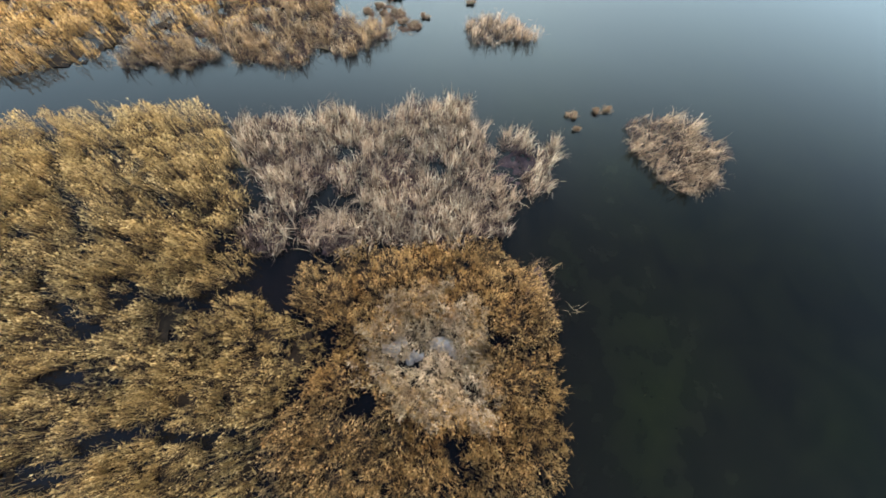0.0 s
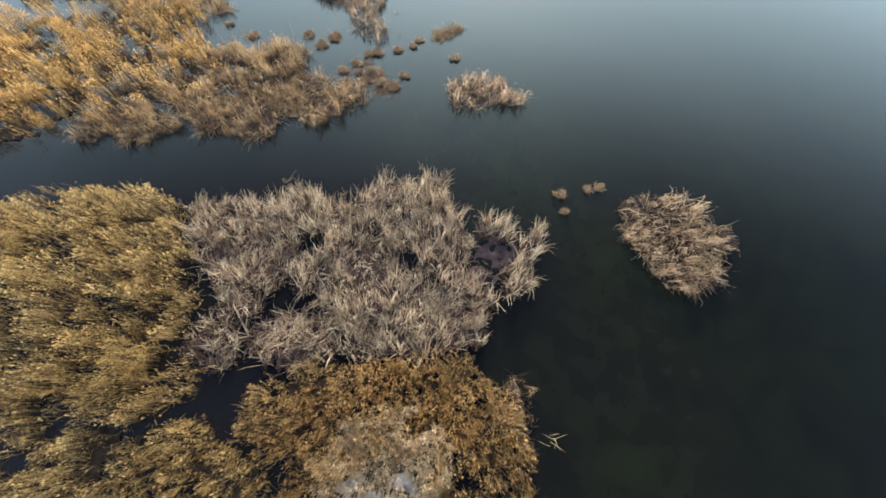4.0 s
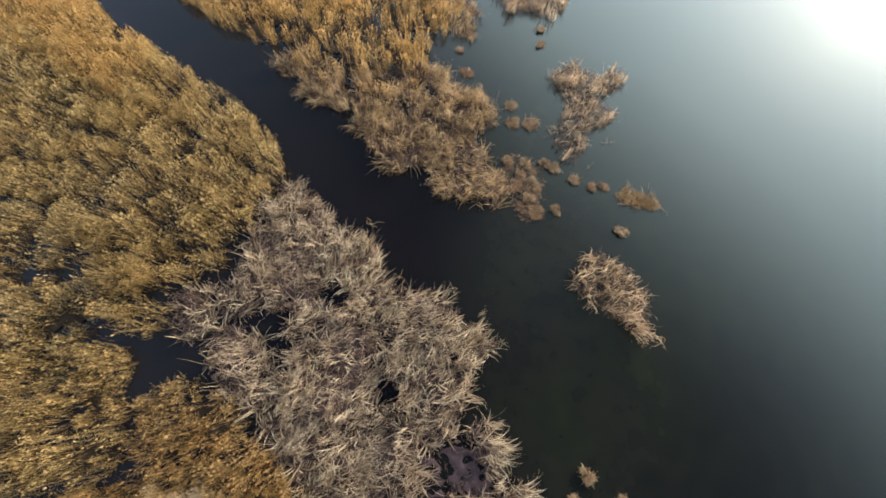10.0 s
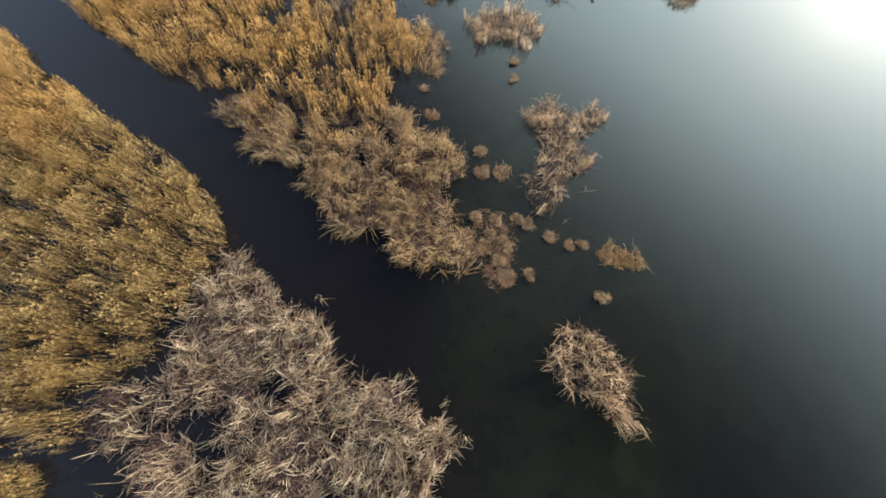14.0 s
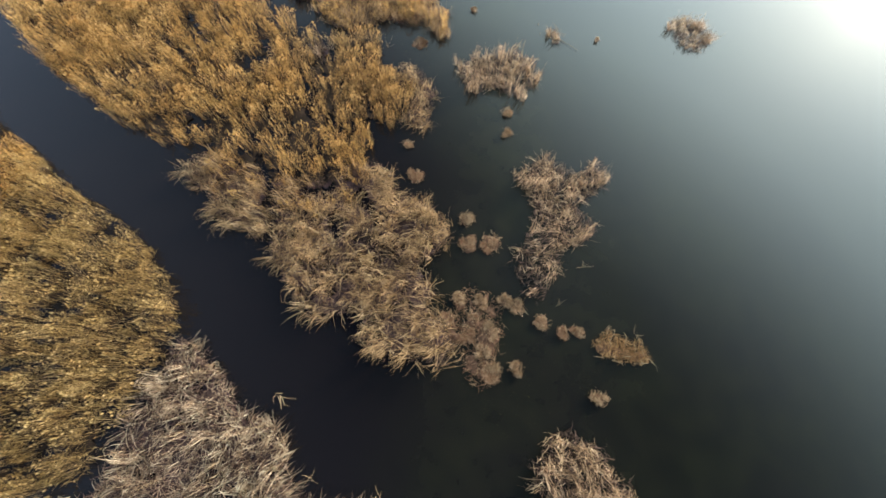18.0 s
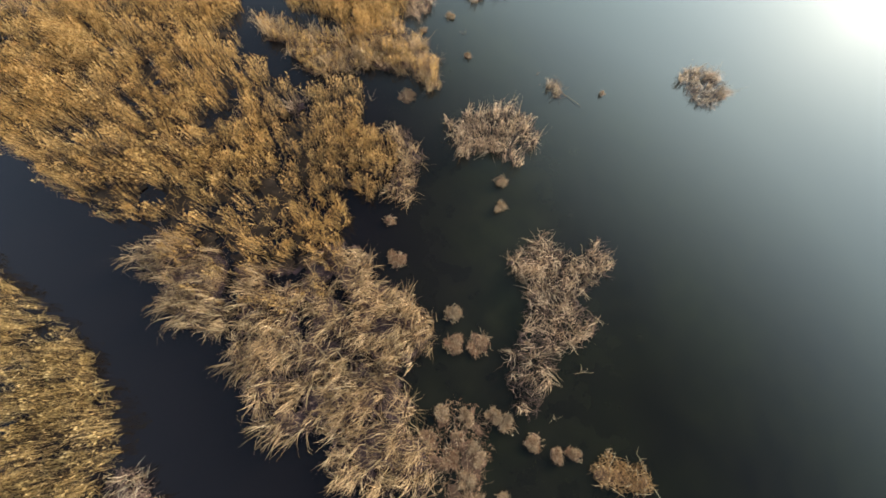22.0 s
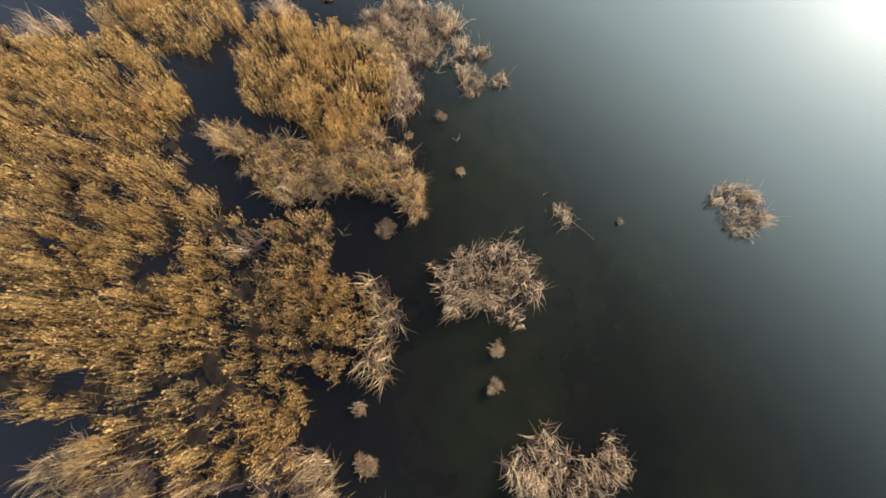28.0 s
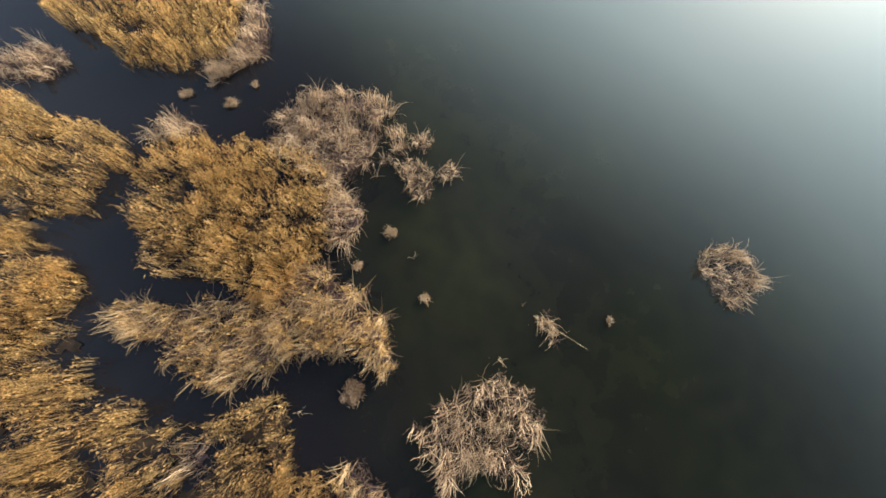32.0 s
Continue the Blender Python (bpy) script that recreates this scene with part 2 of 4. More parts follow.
def water_material():
    """Still turbid water: a dark green-brown body under a mirror-like surface."""
    mat, nt, out = nodes_of("lake_water")
    lake = ramp(nt, noise_tex(nt, 0.11, 5.0), [(0.34, (0.0054, 0.0053, 0.0042)), (0.52, (0.0067, 0.0071, 0.0044)), (0.70, (0.0076, 0.0088, 0.0042))])
    lake = mix(nt, 1.0, lake, ramp(nt, noise_tex(nt, 0.7, 6.0), [(0.32, (0.78, 0.78, 0.82)), (0.7, (1.24, 1.22, 1.12))]), "MULTIPLY")
    # peaty dark water in the channels and among the reeds, clearer green water over the weed of the open lake; part of
    # the channels' purple is reflected sky put into the body colour
    pos = nt.nodes.new("ShaderNodeSeparateXYZ")
    nt.links.new(nt.nodes.new("ShaderNodeNewGeometry").outputs["Position"], pos.inputs[0])
    def sum_of(a, factor, b):
        n = nt.nodes.new("ShaderNodeMath")
        n.operation = "MULTIPLY_ADD"
        n.inputs[1].default_value = factor
        nt.links.new(a, n.inputs[0])
        if isinstance(b, float):
            n.inputs[2].default_value = b
        else:
            nt.links.new(b, n.inputs[2])
        return n.outputs[0]

    northing = nt.nodes.new("ShaderNodeMath")
    northing.operation = "MAXIMUM"
    northing.inputs[1].default_value = 18.0
    nt.links.new(pos.outputs[1], northing.inputs[0])
    off_shore = sum_of(northing.outputs[0], 0.8, sum_of(noise_tex(nt, 0.2, 4.0), 5.0, sum_of(pos.outputs[0], 1.0, -25.9)))
    span = nt.nodes.new("ShaderNodeMapRange")
    span.inputs["From Min"].default_value, span.inputs["From Max"].default_value = -6.0, 18.0
    nt.links.new(off_shore, span.inputs[0])
    weedy = ramp(nt, span.outputs[0], [(0.0, (0, 0, 0)), (0.45, (1.06, 1.05, 1.1)), (0.7, (1, 1, 1)), (1.0, (0.72, 0.72, 0.72))])
    # dark peat tone, with purple added in place of violet sky reflection
    peat = ramp(nt, span.outputs[0], [(0.0, (0.0047, 0.0038, 0.0043)), (0.45, (0, 0, 0)), (1.0, (0, 0, 0))])
    # the body colour grows brighter and warmer northwards
    northward = nt.nodes.new("ShaderNodeMapRange")
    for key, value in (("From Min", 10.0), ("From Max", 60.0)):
        northward.inputs[key].default_value = value
    nt.links.new(pos.outputs[1], northward.inputs[0])
    lake = mix(nt, 1.0, lake, ramp(nt, northward.outputs[0], [(0.0, (1.02, 1.0, 1.04)), (0.3, (1.1, 1.03, 1.12)), (1.0, (1.4, 1.27, 1.12))]), "MULTIPLY")
    body = mix(nt, 1.0, peat, mix(nt, 1.0, lake, weedy, "MULTIPLY"), "ADD")
    f = node(nt, "ShaderNodeFresnel", IOR=1.34)
    g = node(nt, "ShaderNodeBsdfGlossy", Roughness=0.05)
    ripple = node(nt, "ShaderNodeBump", Strength=0.2, Distance=0.01)
    nt.links.new(noise_tex(nt, 1.6, 3.0, (1.0, 0.6, 1.0)), ripple.inputs["Height"])
    nt.links.new(ripple.outputs[0], g.inputs["Normal"])
    d = nt.nodes.new("ShaderNodeBsdfDiffuse")
    m = nt.nodes.new("ShaderNodeMixShader")
    nt.links.new(body, d.inputs[0])
    nt.links.new(f.outputs[0], m.inputs[0])
    nt.links.new(d.outputs[0], m.inputs[1])
    nt.links.new(g.outputs[0], m.inputs[2])
    nt.links.new(m.outputs[0], out.inputs[0])
    return mat


WATER = water_material()

# ---- plan helpers ----
rng = np.random.default_rng(7)


def lattice(ix, iy, seed):
    h = (ix.astype(np.int64) * 374761393 + iy.astype(np.int64) * 668265263 + seed * 982451653) & 0x7FFFFFFF
    h = ((h ^ (h >> 13)) * 1274126177) & 0x7FFFFFFF
    return ((h ^ (h >> 16)) & 0xFFFF) / 65535.0


def field(x, y, size, seed=0):
    """Smooth value noise, 0 to 1, over squares of that size."""
    u, v = np.asarray(x) / size, np.asarray(y) / size
    i, j = np.floor(u), np.floor(v)
    fu, fv = u - i, v - j
    fu, fv = fu * fu * (3 - 2 * fu), fv * fv * (3 - 2 * fv)
    a, b = lattice(i, j, seed), lattice(i + 1, j, seed)
    c, d = lattice(i, j + 1, seed), lattice(i + 1, j + 1, seed)
    return (a * (1 - fu) + b * fu) * (1 - fv) + (c * (1 - fu) + d * fu) * fv


def inside(poly, x, y):
    hit = np.zeros(len(x), bool)
    px, py = np.array(poly).T
    for i in range(len(px)):
        x0, y0, x1, y1 = px[i - 1], py[i - 1], px[i], py[i]
        if y0 != y1:
            cross = (y0 > y) != (y1 > y)
            hit ^= cross & (x < (x1 - x0) * (y - y0) / (y1 - y0) + x0)
    return hit


def frayed(x, y, amount=0.55):
    """Coordinates shifted by noise, so that an outline frays into lobes and notches."""
    dx = (field(x, y, 1.1, 3) - 0.5) * 2 * amount + (field(x, y, 0.4, 4) - 0.5) * amount
    dy = (field(x, y, 1.1, 5) - 0.5) * 2 * amount + (field(x, y, 0.4, 6) - 0.5) * amount
    return x + dx, y + dy


def off_line(line, x, y):
    """Distance of each place from a bent line."""
    best = np.full(len(x), 1e9)
    for (x0, y0), (x1, y1) in zip(line, line[1:]):
        dx, dy = x1 - x0, y1 - y0
        s = np.clip(((x - x0) * dx + (y - y0) * dy) / (dx * dx + dy * dy), 0, 1)
        best = np.minimum(best, np.hypot(x - x0 - s * dx, y - y0 - s * dy))
    return best


def sow(outline, per_m2, fray=0.55, claimed=(), pools=True, inset=0.0, margin=0.05):
    """Random places inside an outline, outside the pools and the outlines already taken."""
    p = np.array(outline)
    lo, hi = p.min(0) - 1, p.max(0) + 1
    n = int((hi - lo).prod() * per_m2)
    x, y = rng.uniform(lo[0], hi[0], n), rng.uniform(lo[1], hi[1], n)
    fx, fy = frayed(x, y, fray)
    keep = inside(outline, fx, fy)
    if inset:
        for dx, dy in ((inset, 0), (-inset, 0), (0, inset), (0, -inset)):
            px, py = fx + dx, fy + dy
            near = inside(outline, px, py)
            for other in claimed:
                near |= inside(other, px, py)
            keep &= near
    mx = x + 1.3 * (field(x, y, 1.4, 8) - 0.5) + rng.normal(0, 0.22, n)
    my = y + 1.3 * (field(x, y, 1.4, 9) - 0.5) + rng.normal(0, 0.22, n)
    for other in claimed:
        keep &= ~inside(other, mx, my)
    if pools:
        qx, qy = frayed(x + rng.normal(0, 0.12, n), y + rng.normal(0, 0.12, n), 0.32)
        for pool in POOLS.values():
            for dx, dy in ((0, 0), (margin, 0), (-margin, 0), (0, margin), (0, -margin)):
                keep &= ~inside(pool, qx + dx, qy + dy)
        for line, width in SEAMS:
            keep &= off_line(line, qx, qy) > width / 2 + 0.5 * margin
        for patch in SILT_PATCHES:
            keep &= ~inside(patch, qx, qy) | (rng.random(n) < 0.3)
    return x[keep], y[keep]


def tufts(x, y, size, seed):
    """The nearest tuft's middle for each place, and how far inside the tuft it lies (0 at the seam)."""
    i, j = np.floor(x / size), np.floor(y / size)
    best = np.full(len(x), 1e9)
    second = best.copy()
    cx, cy = np.zeros(len(x)), np.zeros(len(x))
    for a in (-1, 0, 1):
        for b in (-1, 0, 1):
            tx = (i + a + lattice(i + a, j + b, seed)) * size
            ty = (j + b + lattice(i + a, j + b, seed + 1)) * size
            d = np.hypot(x - tx, y - ty)
            near = d < best
            second = np.where(near, best, np.minimum(second, d))
            cx, cy, best = np.where(near, tx, cx), np.where(near, ty, cy), np.where(near, d, best)
    return cx, cy, (second - best) / size


# ---- mesh helpers ----
def strips(spine, side, width):
    """One tapering strip per row: spine (n, k, 3), side (n, 3), width (n, k - 1); the last point is the tip."""
    n, k, _ = spine.shape
    half = width[:, :, None] * side[:, None, :] / 2
    verts = np.empty((n, 2 * k - 1, 3))
    verts[:, 0:2 * k - 2:2] = spine[:, :-1] - half
    verts[:, 1:2 * k - 2:2] = spine[:, :-1] + half
    verts[:, -1] = spine[:, -1]
    loops = []
    for s in range(k - 2):
        loops += [2 * s, 2 * s + 1, 2 * s + 3, 2 * s + 2]
    loops += [2 * k - 4, 2 * k - 3, 2 * k - 2]
    sizes = [4] * (k - 2) + [3]
    return verts.reshape(-1, 3), (np.arange(n)[:, None] * (2 * k - 1) + np.array(loops)).ravel(), np.tile(sizes, n)


def mesh_from(name, pieces, material, smooth=False):
    verts, loops, sizes, base = [], [], [], 0
    for v, l, s in pieces:
        verts.append(v), loops.append(l + base), sizes.append(s)
        base += len(v)
    verts, loops, sizes = np.concatenate(verts), np.concatenate(loops), np.concatenate(sizes)
    me = bpy.data.meshes.new(name)
    me.vertices.add(len(verts))
    me.vertices.foreach_set("co", verts.astype(np.float32).ravel())
    me.loops.add(len(loops))
    me.loops.foreach_set("vertex_index", loops.astype(np.int32))
    me.polygons.add(len(sizes))
    me.polygons.foreach_set("loop_start", (np.cumsum(sizes) - sizes).astype(np.int32))
    me.update(calc_edges=True)
    me.materials.append(material)
    if smooth:
        me.polygons.foreach_set("use_smooth", np.ones(len(sizes), bool))
    return me


def under(name, me, parent, label="", kind=""):
    ob = new(name, me)
    ob.parent = parent
    return tagged(ob, label, kind=kind)


def flat(az):
    return np.stack([np.cos(az), np.sin(az), np.zeros(len(az))], 1)


def blades(x, y, z, az, reach, height, width, droop, k=4, thin=0.45, sway=0.035, profile=None):
    """Leaves that rise from (x, y, z), lean out by reach towards az, and nod at the tip."""
    s = np.linspace(0, 1, k)[None, :]
    out = reach[:, None] * s ** 1.3
    up = height[:, None] * (s * (1 + droop[:, None]) - droop[:, None] * s ** 3 * 1.4)
    d = flat(az)
    spine = np.stack([x, y, z], 1)[:, None, :] + out[:, :, None] * d[:, None, :]
    spine[:, :, 2] += up
    wobble = rng.normal(0, sway, spine.shape) * s[:, :, None]
    spine += wobble
    turn = az + np.pi / 2 + rng.normal(0, 0.6, len(az))
    taper = (1 - thin * s[:, :-1] if profile is None else np.array(profile)[None, :]) * width[:, None]
    return strips(spine, flat(turn), taper)


def litter_mat(outline, claimed, lift, name="litter"):
    """A broken mat of sunken stalks just above the water."""
    p = np.array(outline)
    lo, hi, c = p.min(0) - 0.5, p.max(0) + 0.5, 0.3
    nx, ny = (np.ceil((hi - lo) / c) + 1).astype(int)
    gx, gy = np.meshgrid(lo[0] + c * np.arange(nx), lo[1] + c * np.arange(ny), indexing="ij")
    mx, my = gx[:-1, :-1] + c / 2, gy[:-1, :-1] + c / 2
    fx, fy = frayed(mx.ravel(), my.ravel(), 0.35)
    keep = inside(outline, fx, fy)
    for dx, dy in ((0.7, 0), (-0.7, 0), (0, 0.7), (0, -0.7)):
        keep &= inside(outline, fx + dx, fy + dy)
    for other in claimed:
        keep &= ~inside(other, fx, fy)
    for pool in POOLS.values():
        for dx, dy in ((0, 0), (0.6, 0), (-0.6, 0), (0, 0.6), (0, -0.6)):
            keep &= ~inside(pool, fx + dx, fy + dy)
    for line, width in SEAMS:
        if width > 0.6:
            keep &= off_line(line, fx, fy) > width / 2
    keep &= field(mx.ravel(), my.ravel(), 0.9, 11) > 0.34
    if not keep.any():
        return None
    i, j = np.divmod(np.flatnonzero(keep), ny - 1)
    quads = np.stack([i * ny + j, (i + 1) * ny + j, (i + 1) * ny + j + 1, i * ny + j + 1], 1)
    used, idx = np.unique(quads.ravel(), return_inverse=True)
    vx, vy = gx.ravel()[used], gy.ravel()[used]
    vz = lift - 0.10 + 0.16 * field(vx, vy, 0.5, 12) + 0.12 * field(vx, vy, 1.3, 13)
    vx = vx + 0.12 * (field(vx, vy, 0.2, 14) - 0.5)
    vy = vy + 0.12 * (field(vx, vy, 0.2, 15) - 0.5)
    return np.stack([vx, vy, vz], 1), idx.ravel(), np.full(len(quads), 4)


def stalk(parent, x, y, z, turn, length, tilt, thick=0.016, bent=True):
    """One broken stalk: a five-sided tapering tube with a kink, leaning by tilt degrees."""
    bm = bmesh.new()
    kink = Matrix.Rotation(radians(rng.uniform(30, 110) if bent else 4), 3, "X")
    at, along, rings = Vector((0, 0, -0.1)), Vector((0, 0, 1)), []
    for step, share in enumerate((0.0, 0.4, 0.62, 0.68, 0.85, 1.0)):
        r = thick * (1 - 0.6 * share)
        if step:
            at = at + along * length * (share - last)
        if step == 3:
            along = kink @ along
        last = share
        rings.append([bm.verts.new(at + Vector((math.cos(a) * r, math.sin(a) * r, 0))) for a in (k * 2 * math.pi / 5 for k in range(5))])
    for lower, upper in zip(rings, rings[1:]):
        for k in range(5):
            bm.faces.new((lower[k], lower[(k + 1) % 5], upper[(k + 1) % 5], upper[k]))
    bm.faces.new(rings[-1])
    me = bpy.data.meshes.new("stalk")
    bm.to_mesh(me)
    bm.free()
    me.materials.append(STALK)
    ob = under("stalk", me, parent)
    ob.matrix_basis = pose(x, y, z, 0, 0, turn) @ pose(0, 0, 0, tilt, 0, 0)
    return ob


def reed_bed(name, outline, label, leaf, plume, claimed=(), tall=1.75, per_m2=46, tuft=1.45, seed=20, plumes=0.55, gaps=0.16, fray=0.32, clump=3.3, clumpy=1.0):
    """Common reed: upright stalks with narrow leaves and small nodding plumes, in bushy tufts with dark seams between them."""
    root = tagged(new(name), label, "reed bed", "reed beds", "stuff")
    x, y = sow(outline, per_m2, fray, claimed, inset=0.3)
    cx, cy, depth = tufts(x + 0.5 * (field(x, y, 0.8, seed + 2) - 0.5), y + 0.5 * (field(x, y, 0.8, seed + 3) - 0.5), tuft, seed)
    open_ = gaps + 0.32 * (field(x, y, 3.2, seed + 5) - 0.45)
    keep = depth + 0.14 * (rng.random(len(x)) - 0.5) > open_
    x, y, cx, cy, depth = (a[keep] for a in (x, y, cx, cy, depth))
    _, _, wide = tufts(x + 1.2 * (field(x, y, 1.3, seed + 11) - 0.5), y + 1.2 * (field(x, y, 1.3, seed + 12) - 0.5), clump, seed + 13)
    keep = wide + 0.05 * (rng.random(len(x)) - 0.5) > 0.055 * clumpy
    x, y, cx, cy, depth, wide = (a[keep] for a in (x, y, cx, cy, depth, wide))
    n = len(x)
    crest = np.clip(depth / 0.55, 0, 1)
    high = tall * (0.32 + 0.6 * crest ** 0.8 + 0.6 * (field(cx, cy, tuft, seed + 7) - 0.5)) * rng.uniform(0.86, 1.1, n) * (1 - 0.4 * clumpy * np.clip(1 - wide / 0.34, 0, 1))
    out = np.arctan2(y - cy, x - cx)
    az = np.arctan2(np.sin(out) - 0.25, np.cos(out)) + rng.normal(0, 0.8, n)
    lean = high * (0.1 + 0.46 * (1 - crest) ** 1.5) * rng.uniform(0.4, 1.4, n)
    stems = blades(x, y, np.full(n, -0.1), az, lean, high + 0.1, rng.uniform(0.012, 0.019, n), np.zeros(n), 4)
    under("stems", mesh_from("stems", [stems], REED_STEM), root, "thin upright reed stalks", "stuff")
    leaves = []
    for level in (0.42, 0.6, 0.75, 0.88, 0.98):
        s = level + rng.uniform(-0.07, 0.03, n)
        bx, by, bz = x + np.cos(az) * lean * s ** 1.3, y + np.sin(az) * lean * s ** 1.3, (high + 0.1) * s - 0.1
        a2 = rng.uniform(0, 6.28, n)
        length = rng.uniform(0.22, 0.55, n) * (1.2 - 0.3 * level)
        leaves.append(blades(bx, by, bz, a2, length * rng.uniform(0.3, 0.9, n), length * rng.uniform(0.2, 1.0, n), rng.uniform(0.013, 0.024, n), rng.uniform(0.1, 0.9, n), 3))
    rim = crest < 0.7
    q = int(rim.sum())
    outward = np.arctan2(y - cy, x - cx)[rim]
    leaves.append(blades(x[rim] + rng.normal(0, 0.08, q), y[rim] + rng.normal(0, 0.08, q), np.full(q, -0.05), outward + rng.normal(0, 0.7, q), rng.uniform(0.15, 0.7, q), high[rim] * rng.uniform(0.25, 0.8, q), rng.uniform(0.016, 0.03, q), rng.uniform(0.3, 1.4, q), 4))
    under("leaves", mesh_from("leaves", leaves, leaf), root, "", "stuff")
    has = rng.random(n) < plumes * (0.5 + 1.0 * field(x, y, 1.8, seed + 9))
    tx, ty, tz = (x + np.cos(az) * lean)[has], (y + np.sin(az) * lean)[has], high[has] - 0.06
    heads, m = [], int(has.sum())
    nod = np.arctan2(np.sin(az[has]) - 0.25, np.cos(az[has])) + rng.normal(0, 0.7, m)
    puff = rng.uniform(0.55, 1.0, m)
    for spread, share in ((0.0, 1.0), (-0.75, 0.7), (0.75, 0.7)):
        a3 = nod + spread + rng.normal(0, 0.2, m)
        heads.append(blades(tx, ty, tz, a3, puff * share * rng.uniform(0.04, 0.13, m), puff * share * rng.uniform(0.13, 0.23, m), puff * rng.uniform(0.06, 0.09, m), rng.uniform(0.0, 0.4, m), 4, sway=0.012, profile=(0.35, 1.0, 0.7)))
    under("plumes", mesh_from("plumes", heads, plume), root, "small feathery pale seed plumes", "stuff")
    # litter whose dark colour stands in for shade at the foot of the reeds
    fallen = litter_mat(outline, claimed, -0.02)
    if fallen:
        under("litter", mesh_from("litter", [fallen], SHADED_REED_LITTER, True), root, "fallen reed litter coloured near black for shade between the tufts")
    return root


WIND = radians(-90)


def cattail_bed(name, outline, label, leaf, claimed=(), per_m2=9.5, each=7, tall=1.4, long_=1.45, seed=40, width=0.027, tuft=1.25, comb=1.0, group="cattail beds", category="cattail bed", kind="stuff", fray=0.32, gaps=0.15, loose=0, inset=0.28, wild=0.42, bend=0.42, sway=0.055, wind=WIND):
    """Dead cattail: a low dark tangle, and over it sheaves of long pale leaves that fall from humped tufts, combed by the wind."""
    root = tagged(new(name), label, category, group, kind)
    x, y = sow(outline, per_m2 * 7, fray, claimed, inset=inset)
    n = len(x)
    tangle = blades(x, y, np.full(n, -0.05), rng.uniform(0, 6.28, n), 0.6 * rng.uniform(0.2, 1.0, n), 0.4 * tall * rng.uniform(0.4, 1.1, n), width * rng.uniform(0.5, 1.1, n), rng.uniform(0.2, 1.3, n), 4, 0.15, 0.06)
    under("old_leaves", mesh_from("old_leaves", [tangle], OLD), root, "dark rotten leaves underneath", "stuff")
    x, y = sow(outline, per_m2, fray, claimed, inset=inset)
    wx, wy = x + 0.8 * (field(x, y, 1.0, seed + 14) - 0.5), y + 0.8 * (field(x, y, 1.0, seed + 15) - 0.5)
    cx, cy, depth = tufts(wx, wy, tuft, seed)
    keep = depth + 0.12 * (rng.random(len(x)) - 0.5) > gaps + 0.34 * (field(x, y, 2.4, seed + 3) - 0.45)
    x, y, cx, cy, wx, wy, depth = (a[keep] for a in (x, y, cx, cy, wx, wy, depth))
    n = len(x)
    # outwards from the tuft's crown, and all of a tuft swept one way
    pick = lattice(np.floor(cx * 50), np.floor(cy * 50), seed + 6)
    swirl = wind + 1.3 * (field(cx, cy, 5.5, seed + 4) - 0.5) + 0.6 * (pick - 0.5)
    off = np.hypot(wx - cx, wy - cy) / tuft
    out = np.arctan2(wy - cy, wx - cx)
    az = np.arctan2(comb * np.sin(swirl) + 0.9 * off * np.sin(out), comb * np.cos(swirl) + 0.9 * off * np.cos(out)) + rng.normal(0, 0.5, n) + np.where(rng.random(n) < 0.18, np.pi, 0.0)
    high = tall * (0.45 + 0.6 * np.clip(1 - off / 0.62, 0, 1)) * (0.6 + 0.75 * field(cx, cy, tuft, seed + 8)) * rng.uniform(0.8, 1.15, n)
    bent = rng.random(n) < bend
    reach = long_ * rng.uniform(0.3, 1.0, n) * np.where(bent, 1.2, 1.0)
    droop = np.where(bent, rng.uniform(0.9, 1.6, n), rng.uniform(0.0, 0.4, n))
    q, m = np.repeat(np.arange(n), each), n * each
    strands = blades(x[q] + rng.normal(0, 0.1, m), y[q] + rng.normal(0, 0.1, m), np.full(m, -0.05), az[q] + rng.normal(0, 1.0, m) * np.where(rng.random(m) < wild, 1.3, 0.3), reach[q] * rng.uniform(0.55, 1.1, m), high[q] * rng.uniform(0.6, 1.15, m), width * rng.uniform(0.5, 1.25, m), np.maximum(droop[q] + rng.uniform(-0.2, 0.3, m), 0), 5, sway=sway, profile=(0.8, 1.0, 0.95, 0.7))
    under("leaves", mesh_from("leaves", [strands], leaf), root, "", "stuff")
    rim = np.zeros(n, bool)
    for dx, dy in ((0.9, 0), (-0.9, 0), (0, 0.9), (0, -0.9)):
        rim |= ~inside(outline, x + dx, y + dy)
    few = rng.random(n) < np.where(rim, 0.5, 0.12)
    m = int(few.sum())
    up = blades(x[few], y[few], np.full(m, -0.05), np.where(rng.random(m) < 0.5, az[few], rng.uniform(0, 6.28, m)), rng.uniform(0.2, 1.25, m), tall * rng.uniform(0.5, 1.5, m), rng.uniform(0.022, 0.034, m), np.where(rng.random(m) < 0.3, 1.2, 0.0), 4)
    under("standing_straw", mesh_from("standing_straw", [up], STALK), root, "upright broken straws", "stuff")
    for _ in range(loose):
        i = rng.integers(n)
        stalk(root, x[i], y[i], 0.0, rng.uniform(0, 360), rng.uniform(0.7, 1.7), rng.uniform(20, 75))
    mud = None if loose else litter_mat(outline, claimed, 0.0)
    if mud:
        under("litter", mesh_from("litter", [mud], LITTER, True), root, "dark purplish wet plant litter")
    return root


